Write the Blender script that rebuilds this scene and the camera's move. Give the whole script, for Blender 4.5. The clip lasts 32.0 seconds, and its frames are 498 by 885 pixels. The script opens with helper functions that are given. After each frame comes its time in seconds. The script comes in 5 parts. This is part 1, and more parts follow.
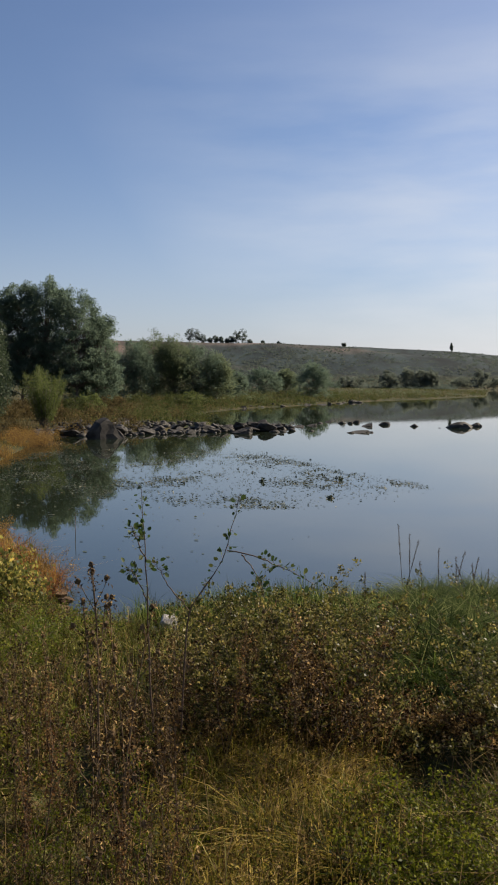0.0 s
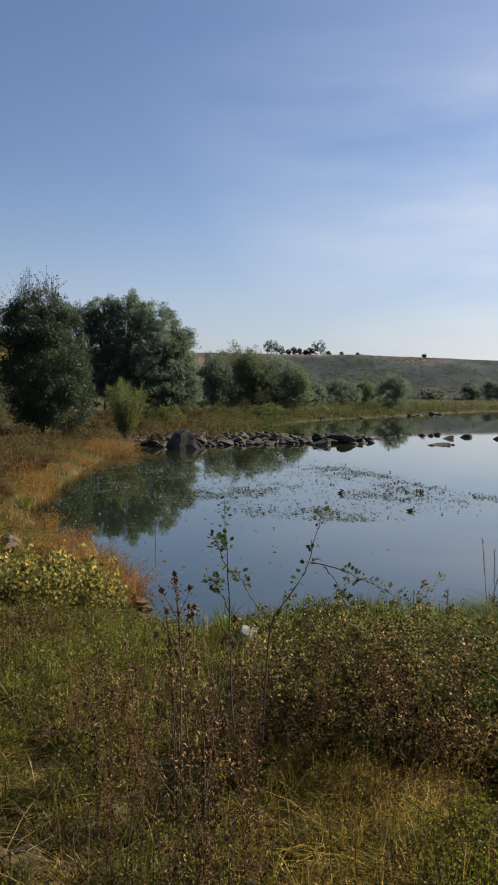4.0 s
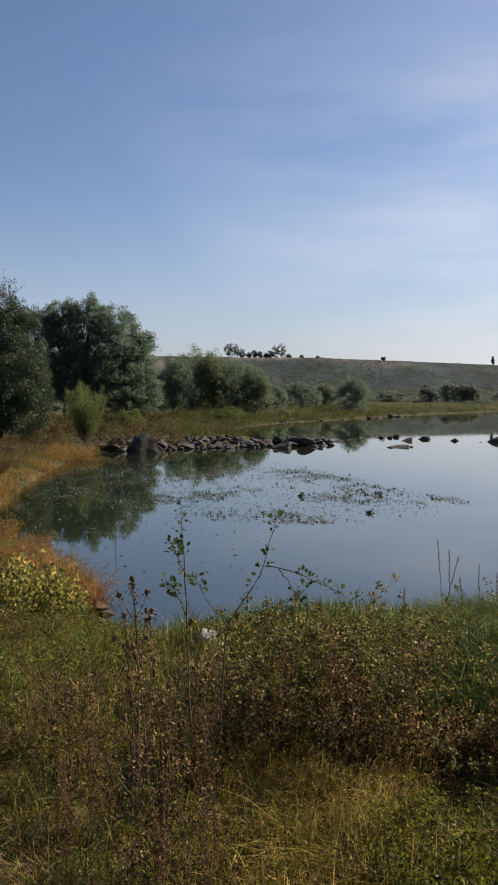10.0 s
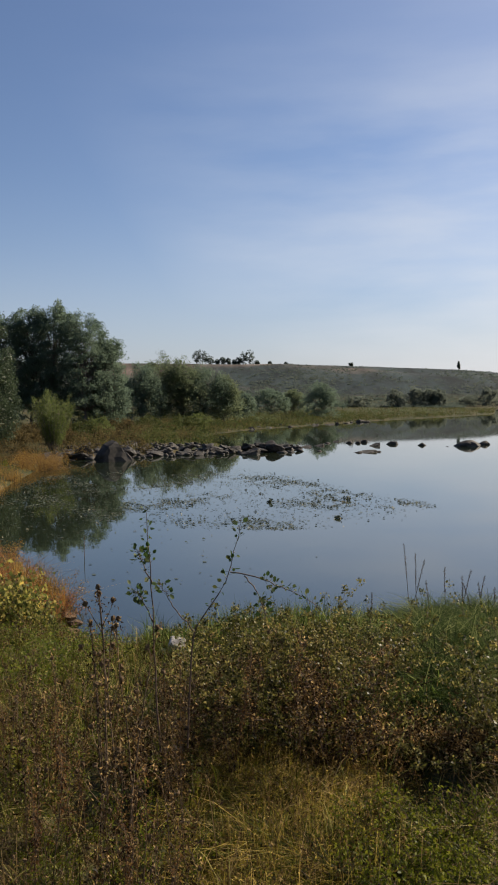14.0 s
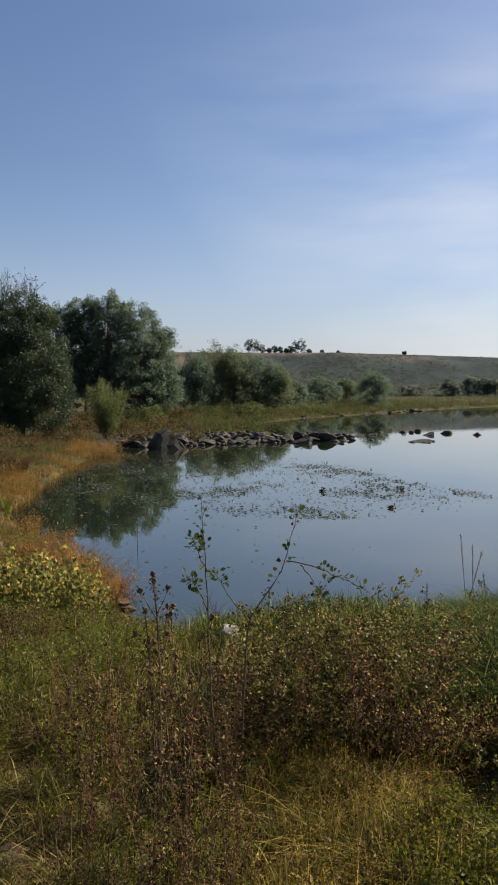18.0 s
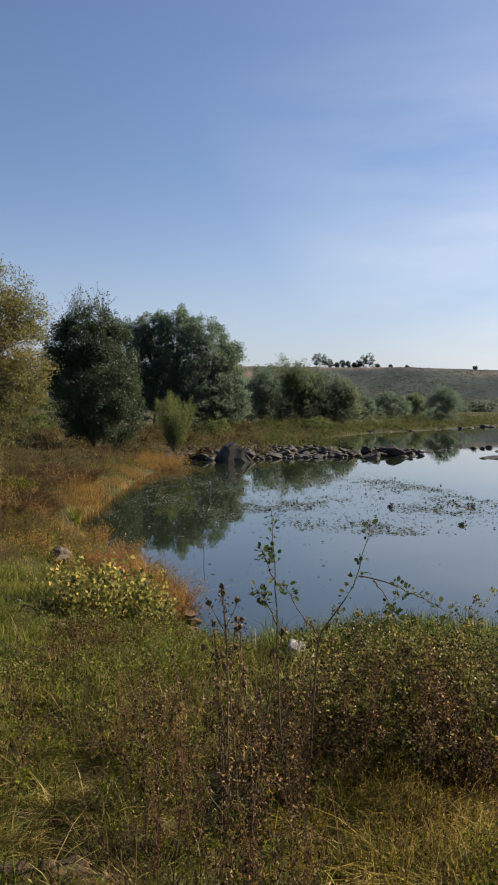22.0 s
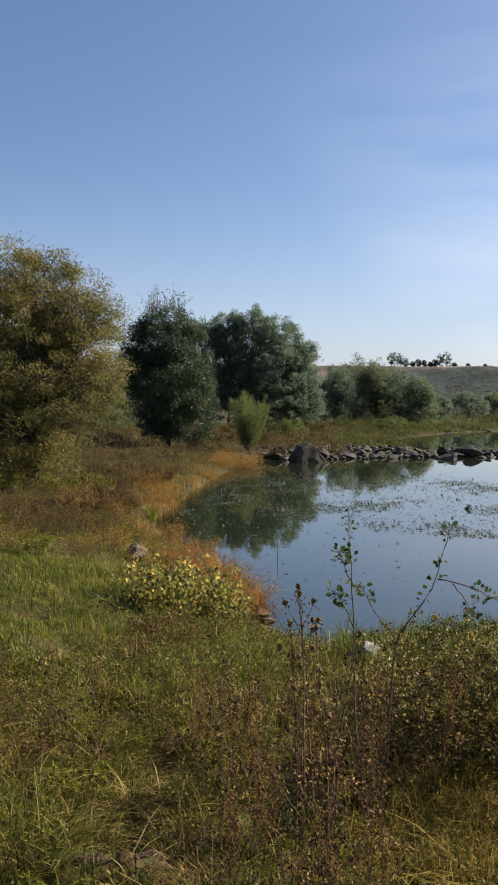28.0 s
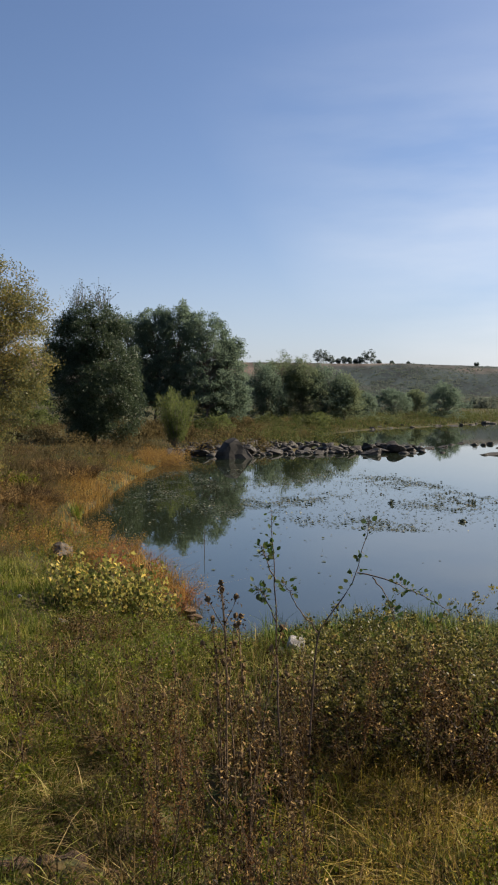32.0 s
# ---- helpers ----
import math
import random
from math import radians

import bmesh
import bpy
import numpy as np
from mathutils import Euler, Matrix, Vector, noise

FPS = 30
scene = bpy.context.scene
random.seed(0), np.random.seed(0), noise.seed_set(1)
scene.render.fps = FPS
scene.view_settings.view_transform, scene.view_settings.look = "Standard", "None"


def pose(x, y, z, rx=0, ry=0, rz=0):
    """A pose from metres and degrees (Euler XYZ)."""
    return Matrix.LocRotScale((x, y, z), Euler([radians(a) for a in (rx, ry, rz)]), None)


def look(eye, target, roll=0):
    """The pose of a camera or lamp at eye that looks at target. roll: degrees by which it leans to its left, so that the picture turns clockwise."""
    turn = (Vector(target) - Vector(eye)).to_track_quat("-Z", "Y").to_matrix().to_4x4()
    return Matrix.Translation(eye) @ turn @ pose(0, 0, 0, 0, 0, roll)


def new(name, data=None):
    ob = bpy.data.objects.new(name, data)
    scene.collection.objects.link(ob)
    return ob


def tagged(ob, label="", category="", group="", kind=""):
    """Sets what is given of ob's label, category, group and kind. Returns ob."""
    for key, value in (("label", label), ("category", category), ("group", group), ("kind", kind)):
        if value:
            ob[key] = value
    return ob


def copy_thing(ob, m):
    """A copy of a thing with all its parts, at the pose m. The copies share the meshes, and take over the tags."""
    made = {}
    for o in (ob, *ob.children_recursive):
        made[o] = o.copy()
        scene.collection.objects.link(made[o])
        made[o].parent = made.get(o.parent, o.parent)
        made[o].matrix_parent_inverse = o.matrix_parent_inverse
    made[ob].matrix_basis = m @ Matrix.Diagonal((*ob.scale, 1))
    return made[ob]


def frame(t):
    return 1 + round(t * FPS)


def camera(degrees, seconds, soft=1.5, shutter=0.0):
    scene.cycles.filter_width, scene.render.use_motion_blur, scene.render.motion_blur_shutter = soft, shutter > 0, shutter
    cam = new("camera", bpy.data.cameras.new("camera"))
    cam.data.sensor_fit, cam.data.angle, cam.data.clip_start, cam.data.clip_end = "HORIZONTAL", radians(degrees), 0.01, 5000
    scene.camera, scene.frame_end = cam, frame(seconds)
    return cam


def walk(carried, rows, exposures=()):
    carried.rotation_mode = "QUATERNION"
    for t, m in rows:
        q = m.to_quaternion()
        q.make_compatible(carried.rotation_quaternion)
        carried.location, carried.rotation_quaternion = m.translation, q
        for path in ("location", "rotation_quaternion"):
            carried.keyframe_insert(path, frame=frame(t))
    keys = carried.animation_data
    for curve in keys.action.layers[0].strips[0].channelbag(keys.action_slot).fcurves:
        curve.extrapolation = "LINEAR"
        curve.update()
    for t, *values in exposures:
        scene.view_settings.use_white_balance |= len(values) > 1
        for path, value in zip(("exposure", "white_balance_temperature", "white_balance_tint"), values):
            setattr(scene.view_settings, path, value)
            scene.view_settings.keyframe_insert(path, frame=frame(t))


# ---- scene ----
cam = camera(33.83, 32.0, soft=2.0)


def aim(x, y, z, yaw, pitch, roll):
    """A camera pose from its place, its turn to the left of +y, its tilt up and its lean, in degrees."""
    return pose(x, y, z, 90 + pitch, 0, yaw) @ pose(0, 0, 0, 0, 0, roll)


PATH = [
    (0, 0.011, 0.004, 4.201, -0.59, -4.54, 0.37),
    (0.5, 0.007, 0.027, 4.193, -0.42, -4.46, 0.24),
    (1, 0.004, 0.047, 4.188, -0.06, -4.39, 0.29),
    (1.5, -0.002, 0.057, 4.183, 0.63, -4.32, 0.30),
    (2, -0.009, 0.054, 4.182, 1.48, -4.20, 0.27),
    (2.5, -0.011, 0.053, 4.184, 2.33, -4.04, 0.16),
    (3, -0.017, 0.048, 4.186, 3.14, -3.91, 0.37),
    (3.5, -0.023, 0.044, 4.191, 4.06, -3.77, 0.43),
    (5.5, -0.027, 0.041, 4.189, 6.66, -3.89, 0.15),
    (6, -0.024, 0.046, 4.189, 7.30, -4.16, 0.05),
    (6.5, -0.028, 0.050, 4.185, 7.91, -4.40, -0.10),
    (7, -0.028, 0.046, 4.187, 7.87, -4.51, -0.11),
    (7.5, -0.021, 0.040, 4.188, 7.20, -4.44, -0.27),
    (8, -0.010, 0.033, 4.190, 6.09, -4.31, -0.30),
    (8.5, 0.001, 0.017, 4.194, 4.89, -4.16, -0.16),
    (9, 0.009, -0.008, 4.199, 3.82, -3.97, -0.01),
    (9.5, 0.014, -0.039, 4.210, 2.93, -3.78, -0.04),
    (10, 0.021, -0.078, 4.221, 2.15, -3.54, 0.13),
    (10.5, 0.035, -0.121, 4.233, 1.41, -3.30, 0.08),
    (11, 0.050, -0.158, 4.241, 0.66, -3.21, -0.07),
    (11.5, 0.061, -0.182, 4.246, -0.01, -3.12, -0.01),
    (12, 0.064, -0.192, 4.247, -0.39, -3.05, -0.16),
    (12.5, 0.060, -0.186, 4.246, -0.58, -2.93, -0.07),
    (13, 0.054, -0.178, 4.245, -0.66, -2.85, -0.12),
    (13.5, 0.062, -0.173, 4.243, -0.44, -2.94, -0.27),
    (14, 0.056, -0.151, 4.235, 0.00, -3.09, -0.38),
    (14.5, 0.048, -0.119, 4.230, 0.45, -3.20, -0.28),
    (16.5, 0.042, -0.094, 4.224, 2.08, -3.77, -0.29),
    (17, 0.034, -0.082, 4.223, 2.62, -3.92, -0.28),
    (17.5, 0.027, -0.067, 4.219, 3.16, -3.92, -0.29),
    (18, 0.021, -0.040, 4.211, 3.61, -3.85, -0.31),
    (18.5, 0.014, -0.014, 4.203, 3.93, -3.76, -0.25),
    (19, 0.007, 0.011, 4.196, 4.15, -3.67, -0.17),
    (19.5, 0.004, 0.031, 4.189, 4.37, -3.52, -0.23),
    (20, 0.001, 0.036, 4.189, 4.68, -3.27, -0.21),
    (20.5, -0.004, 0.041, 4.191, 5.16, -3.02, -0.14),
    (21, -0.007, 0.046, 4.191, 5.94, -2.89, -0.05),
    (21.5, -0.015, 0.054, 4.190, 7.00, -2.88, 0.09),
    (22, -0.019, 0.060, 4.182, 8.27, -2.85, 0.07),
    (22.5, -0.022, 0.059, 4.183, 9.48, -2.78, 0.12),
    (23, -0.027, 0.059, 4.184, 10.49, -2.81, 0.14),
    (23.5, -0.030, 0.058, 4.185, 11.28, -2.89, 0.07),
    (24, -0.032, 0.049, 4.188, 11.87, -2.98, 0.07),
    (24.5, -0.034, 0.048, 4.186, 12.34, -2.98, 0.05),
    (25, -0.035, 0.052, 4.188, 12.68, -2.97, -0.02),
    (25.5, -0.035, 0.053, 4.188, 12.87, -3.01, 0.00),
    (26, -0.035, 0.057, 4.187, 13.05, -2.98, 0.05),
    (26.5, -0.040, 0.060, 4.182, 13.22, -2.87, 0.13),
    (28.5, -0.040, 0.067, 4.182, 13.43, -2.91, 0.09),
    (29, -0.036, 0.065, 4.186, 12.80, -3.04, 0.15),
    (29.5, -0.025, 0.063, 4.187, 11.88, -3.10, 0.11),
    (30, -0.022, 0.066, 4.187, 10.93, -3.07, 0.06),
    (30.5, -0.018, 0.063, 4.188, 9.94, -3.07, 0.00),
    (31, -0.011, 0.061, 4.189, 9.10, -3.10, 0.10),
    (31.5, -0.011, 0.062, 4.188, 8.58, -3.13, 0.21),
    (32, -0.010, 0.059, 4.187, 8.34, -3.13, 0.21),
]
walk(cam, [(row[0], aim(*row[1:])) for row in PATH], exposures=[(row[0], 0.61 + 0.03 * max(row[4], 0), 6450, 14) for row in PATH[::2]] + [(32, 0.86, 6450, 14)])

# ---- sky and sun ----
SUN_SIDE, SUN_UP = radians(57), radians(34)   # clockwise from +y, above the horizon
world = bpy.data.worlds.new("sky")
scene.world = world
world.use_nodes = True
wn, wl = world.node_tree.nodes, world.node_tree.links
wn.clear()
w_out, w_bg, w_sky = wn.new("ShaderNodeOutputWorld"), wn.new("ShaderNodeBackground"), wn.new("ShaderNodeTexSky")
w_sky.sky_type, w_sky.sun_disc = "NISHITA", False
w_sky.sun_elevation, w_sky.sun_rotation = SUN_UP, SUN_SIDE
w_sky.air_density, w_sky.dust_density, w_sky.ozone_density, w_sky.altitude = 1.0, 1.1, 3.6, 150
w_bg.inputs["Strength"].default_value = 0.066
w_tc, w_map, w_noise, w_ramp, w_mix = (wn.new("ShaderNode" + k) for k in ("TexCoord", "Mapping", "TexNoise", "ValToRGB", "Mix"))
w_map.inputs["Scale"].default_value = (1.6, 1.6, 7.0)
w_map.inputs["Rotation"].default_value = (0.12, -0.1, 0.5)
w_noise.inputs["Scale"].default_value, w_noise.inputs["Detail"].default_value = 1.6, 7
w_ramp.color_ramp.elements[0].position, w_ramp.color_ramp.elements[1].position = 0.38, 0.7
w_ramp.color_ramp.elements[1].color = (0.27, 0.27, 0.27, 1)
w_mix.data_type, w_mix.blend_type = "RGBA", "MIX"
w_mix.inputs[7].default_value = (7.5, 7.85, 7.95, 1)
wl.new(w_tc.outputs["Generated"], w_map.inputs["Vector"])
wl.new(w_map.outputs["Vector"], w_noise.inputs["Vector"])
wl.new(w_noise.outputs["Fac"], w_ramp.inputs["Fac"])
w_dot, w_veil, w_sum = wn.new("ShaderNodeVectorMath"), wn.new("ShaderNodeMapRange"), wn.new("ShaderNodeMath")
w_dot.operation, w_sum.operation = "DOT_PRODUCT", "MULTIPLY"
w_dot.inputs[1].default_value = (math.sin(SUN_SIDE) * math.cos(SUN_UP), math.cos(SUN_SIDE) * math.cos(SUN_UP), math.sin(SUN_UP))
w_veil.inputs[1].default_value, w_veil.inputs[2].default_value, w_veil.inputs[3].default_value, w_veil.inputs[4].default_value = 0.45, 0.95, 0.03, 3.6
wl.new(w_tc.outputs["Generated"], w_dot.inputs[0])
wl.new(w_dot.outputs["Value"], w_veil.inputs[0])
wl.new(w_veil.outputs[0], w_sum.inputs[0])
wl.new(w_ramp.outputs["Color"], w_sum.inputs[1])
w_sep, w_low, w_fac = wn.new("ShaderNodeSeparateXYZ"), wn.new("ShaderNodeMapRange"), wn.new("ShaderNodeMath")
w_fac.operation, w_fac.use_clamp = "MULTIPLY", True
w_low.inputs[1].default_value, w_low.inputs[2].default_value, w_low.inputs[3].default_value, w_low.inputs[4].default_value = 0.06, 0.4, 2.1, 0.16
wl.new(w_tc.outputs["Generated"], w_sep.inputs[0])
wl.new(w_sep.outputs["Z"], w_low.inputs[0])
wl.new(w_sum.outputs[0], w_fac.inputs[0])
wl.new(w_low.outputs[0], w_fac.inputs[1])
wl.new(w_fac.outputs[0], w_mix.inputs[0])
w_haze, w_near = wn.new("ShaderNodeMix"), wn.new("ShaderNodeMapRange")
w_haze.data_type = "RGBA"
w_haze.inputs[7].default_value = (5.25, 5.75, 6.6, 1)
w_near.interpolation_type = "SMOOTHERSTEP"
w_near.inputs[1].default_value, w_near.inputs[2].default_value, w_near.inputs[3].default_value, w_near.inputs[4].default_value = -0.16, 0.3, 0.7, 0.0
w_tint = wn.new("ShaderNodeMix")
w_tint.data_type, w_tint.blend_type = "RGBA", "MULTIPLY"
w_tint.inputs[0].default_value, w_tint.inputs[7].default_value = 1.0, (0.995, 0.985, 1.01, 1)
wl.new(w_sep.outputs["Z"], w_near.inputs[0])
wl.new(w_near.outputs[0], w_haze.inputs[0])
wl.new(w_sky.outputs["Color"], w_haze.inputs[6])
wl.new(w_haze.outputs[2], w_tint.inputs[6])
wl.new(w_tint.outputs[2], w_mix.inputs[6])
wl.new(w_mix.outputs[2], w_bg.inputs["Color"])
wl.new(w_bg.outputs[0], w_out.inputs[0])

sun = new("sun", bpy.data.lights.new("sun", "SUN"))
sun.data.energy, sun.data.angle, sun.data.color = 5.0, radians(0.6), (1.0, 0.88, 0.67)
SUN_DIR = Vector((math.sin(SUN_SIDE) * math.cos(SUN_UP), math.cos(SUN_SIDE) * math.cos(SUN_UP), math.sin(SUN_UP)))
sun.matrix_world = look(SUN_DIR * 100, (0, 0, 0))
rng = np.random.default_rng(7)


# ---- materials ----
def material(name):
    m = bpy.data.materials.new(name)
    m.use_nodes = True
    m.node_tree.nodes.clear()
    return m, m.node_tree.nodes, m.node_tree.links


def ramp_node(nodes, stops):
    r = nodes.new("ShaderNodeValToRGB")
    while len(r.color_ramp.elements) < len(stops):
        r.color_ramp.elements.new(0.5)
    for e, (p, c) in zip(r.color_ramp.elements, stops):
        e.position, e.color = p, (*c, 1)
    return r


def foliage(name, colours, glow=0.4, rough=0.6, patch=0.6, gloss=0.18):
    """Leaves and blades: a colour for each piece, slow changes over the place, and light that comes through."""
    m, n, l = material(name)
    geo, tc, noise_t = n.new("ShaderNodeNewGeometry"), n.new("ShaderNodeTexCoord"), n.new("ShaderNodeTexNoise")
    noise_t.inputs["Scale"].default_value, noise_t.inputs["Detail"].default_value = patch, 3
    l.new(tc.outputs["Object"], noise_t.inputs["Vector"])
    mixer = n.new("ShaderNodeMath")
    mixer.operation = "MULTIPLY_ADD"
    mixer.inputs[1].default_value = 0.8
    l.new(geo.outputs["Random Per Island"], mixer.inputs[0])
    part_b = n.new("ShaderNodeMath")
    part_b.operation = "MULTIPLY_ADD"
    part_b.inputs[1].default_value, part_b.inputs[2].default_value = 1.3, -0.55
    l.new(noise_t.outputs["Fac"], part_b.inputs[0])
    l.new(part_b.outputs[0], mixer.inputs[2])
    r = ramp_node(n, [(i / max(1, len(colours) - 1), c) for i, c in enumerate(colours)])
    l.new(mixer.outputs[0], r.inputs["Fac"])
    b, tr, mix, out = n.new("ShaderNodeBsdfPrincipled"), n.new("ShaderNodeBsdfTranslucent"), n.new("ShaderNodeMixShader"), n.new("ShaderNodeOutputMaterial")
    b.inputs["Roughness"].default_value = rough
    b.inputs["Specular IOR Level"].default_value = gloss
    mix.inputs[0].default_value = glow
    l.new(r.outputs["Color"], b.inputs["Base Color"])
    l.new(r.outputs["Color"], tr.inputs["Color"])
    l.new(b.outputs[0], mix.inputs[1])
    l.new(tr.outputs[0], mix.inputs[2])
    l.new(mix.outputs[0], out.inputs[0])
    return m


def solid(name, dark, light, scale=6.0, rough=0.85, bump=0.4, fine=40.0, gloss=0.3):
    """Rock, bark, soil: two scales of colour and a rough relief."""
    m, n, l = material(name)
    tc, info = n.new("ShaderNodeTexCoord"), n.new("ShaderNodeObjectInfo")
    na, nb = n.new("ShaderNodeTexNoise"), n.new("ShaderNodeTexNoise")
    na.inputs["Scale"].default_value, na.inputs["Detail"].default_value = scale, 6
    nb.inputs["Scale"].default_value, nb.inputs["Detail"].default_value = fine, 5
    l.new(tc.outputs["Object"], na.inputs["Vector"])
    l.new(tc.outputs["Object"], nb.inputs["Vector"])
    add = n.new("ShaderNodeMath")
    add.operation = "MULTIPLY_ADD"
    add.inputs[1].default_value = 0.35
    l.new(nb.outputs["Fac"], add.inputs[0])
    l.new(na.outputs["Fac"], add.inputs[2])
    r = ramp_node(n, [(0.45, dark), (0.85, light)])
    l.new(add.outputs[0], r.inputs["Fac"])
    hsv = n.new("ShaderNodeHueSaturation")
    val = n.new("ShaderNodeMath")
    val.operation = "MULTIPLY_ADD"
    val.inputs[1].default_value, val.inputs[2].default_value = 0.5, 0.75
    l.new(info.outputs["Random"], val.inputs[0])
    l.new(val.outputs[0], hsv.inputs["Value"])
    l.new(r.outputs["Color"], hsv.inputs["Color"])
    b, out, bp = n.new("ShaderNodeBsdfPrincipled"), n.new("ShaderNodeOutputMaterial"), n.new("ShaderNodeBump")
    b.inputs["Roughness"].default_value, b.inputs["Specular IOR Level"].default_value = rough, gloss
    bp.inputs["Strength"].default_value, bp.inputs["Distance"].default_value = bump, 0.04
    l.new(add.outputs[0], bp.inputs["Height"])
    l.new(bp.outputs[0], b.inputs["Normal"])
    l.new(hsv.outputs[0], b.inputs["Base Color"])
    l.new(b.outputs[0], out.inputs[0])
    return m


def ground_material():
    """Turf and soil near by, dry and green patches, and far slopes blue-grey below a dry brown crest."""
    m, n, l = material("turf_and_soil")
    geo = n.new("ShaderNodeNewGeometry")
    big, mid, fine = (n.new("ShaderNodeTexNoise") for _ in range(3))
    for node, s, d in ((big, 0.016, 7), (mid, 0.5, 5), (fine, 9.0, 6)):
        node.inputs["Scale"].default_value, node.inputs["Detail"].default_value = s, d
        l.new(geo.outputs["Position"], node.inputs["Vector"])
    near = ramp_node(n, [(0.35, (0.022, 0.03, 0.01)), (0.5, (0.05, 0.05, 0.02)), (0.65, (0.09, 0.068, 0.032))])
    l.new(mid.outputs["Fac"], near.inputs["Fac"])
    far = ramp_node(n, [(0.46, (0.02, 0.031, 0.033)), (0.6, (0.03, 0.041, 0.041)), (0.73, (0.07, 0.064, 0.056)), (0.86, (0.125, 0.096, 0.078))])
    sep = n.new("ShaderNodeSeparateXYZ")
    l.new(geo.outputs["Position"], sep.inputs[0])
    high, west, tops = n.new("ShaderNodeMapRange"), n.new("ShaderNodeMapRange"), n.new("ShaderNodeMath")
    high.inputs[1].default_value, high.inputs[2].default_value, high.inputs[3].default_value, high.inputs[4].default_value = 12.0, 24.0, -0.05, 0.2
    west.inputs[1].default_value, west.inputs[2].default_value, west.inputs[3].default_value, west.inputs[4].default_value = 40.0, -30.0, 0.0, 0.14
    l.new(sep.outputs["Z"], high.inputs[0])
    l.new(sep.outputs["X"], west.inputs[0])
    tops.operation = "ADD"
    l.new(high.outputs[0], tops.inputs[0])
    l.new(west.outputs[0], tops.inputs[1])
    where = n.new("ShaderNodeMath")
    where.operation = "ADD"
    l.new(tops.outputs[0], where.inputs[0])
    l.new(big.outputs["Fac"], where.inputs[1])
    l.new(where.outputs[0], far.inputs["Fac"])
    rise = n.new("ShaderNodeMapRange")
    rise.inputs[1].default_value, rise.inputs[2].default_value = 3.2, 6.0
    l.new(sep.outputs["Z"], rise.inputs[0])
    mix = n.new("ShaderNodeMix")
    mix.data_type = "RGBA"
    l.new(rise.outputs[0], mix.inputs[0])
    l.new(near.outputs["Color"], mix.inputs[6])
    rough_n, rough_m = n.new("ShaderNodeTexNoise"), n.new("ShaderNodeMix")
    rough_n.inputs["Scale"].default_value, rough_n.inputs["Detail"].default_value, rough_n.inputs["Roughness"].default_value = 0.09, 9, 0.7
    rough_v = n.new("ShaderNodeMapping")
    rough_v.inputs["Scale"].default_value = (1.0, 0.1, 1.0)
    l.new(geo.outputs["Position"], rough_v.inputs["Vector"])
    l.new(rough_v.outputs[0], rough_n.inputs["Vector"])
    rough_m.data_type, rough_m.blend_type = "RGBA", "OVERLAY"
    rough_m.inputs[0].default_value = 0.6
    l.new(far.outputs["Color"], rough_m.inputs[6])
    rough_c = n.new("ShaderNodeMapRange")
    rough_c.inputs[1].default_value, rough_c.inputs[2].default_value = 0.36, 0.64
    l.new(rough_n.outputs["Fac"], rough_c.inputs[0])
    l.new(rough_c.outputs[0], rough_m.inputs[7])
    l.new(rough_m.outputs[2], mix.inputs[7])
    grain = n.new("ShaderNodeMix")
    grain.data_type, grain.blend_type = "RGBA", "OVERLAY"
    grain.inputs[0].default_value = 0.6
    l.new(mix.outputs[2], grain.inputs[6])
    l.new(fine.outputs["Color"], grain.inputs[7])
    b, out, bp = n.new("ShaderNodeBsdfPrincipled"), n.new("ShaderNodeOutputMaterial"), n.new("ShaderNodeBump")
    b.inputs["Roughness"].default_value, b.inputs["Specular IOR Level"].default_value = 0.95, 0.1
    bp.inputs["Strength"].default_value, bp.inputs["Distance"].default_value = 0.7, 0.05
    l.new(fine.outputs["Fac"], bp.inputs["Height"])
    l.new(bp.outputs[0], b.inputs["Normal"])
    l.new(grain.outputs[2], b.inputs["Base Color"])
    l.new(b.outputs[0], out.inputs[0])
    return m


def water_material():
    m, n, l = material("pond_water")
    geo, na, nb, add = n.new("ShaderNodeNewGeometry"), n.new("ShaderNodeTexNoise"), n.new("ShaderNodeTexNoise"), n.new("ShaderNodeMath")
    mp = n.new("ShaderNodeMapping")
    mp.inputs["Scale"].default_value = (1.0, 0.55, 1.0)
    l.new(geo.outputs["Position"], mp.inputs["Vector"])
    na.inputs["Scale"].default_value, na.inputs["Detail"].default_value = 2.2, 3
    nb.inputs["Scale"].default_value, nb.inputs["Detail"].default_value = 0.12, 3
    l.new(mp.outputs[0], na.inputs["Vector"])
    l.new(mp.outputs[0], nb.inputs["Vector"])
    add.operation = "MULTIPLY"
    l.new(na.outputs["Fac"], add.inputs[0])
    l.new(nb.outputs["Fac"], add.inputs[1])
    bp, b, out = n.new("ShaderNodeBump"), n.new("ShaderNodeBsdfPrincipled"), n.new("ShaderNodeOutputMaterial")
    bp.inputs["Strength"].default_value, bp.inputs["Distance"].default_value = 0.12, 0.02
    l.new(add.outputs[0], bp.inputs["Height"])
    l.new(bp.outputs[0], b.inputs["Normal"])
    b.inputs["Base Color"].default_value = (0.016, 0.022, 0.012, 1)
    b.inputs["Roughness"].default_value, b.inputs["IOR"].default_value = 0.02, 1.8
    l.new(b.outputs[0], out.inputs[0])
    return m


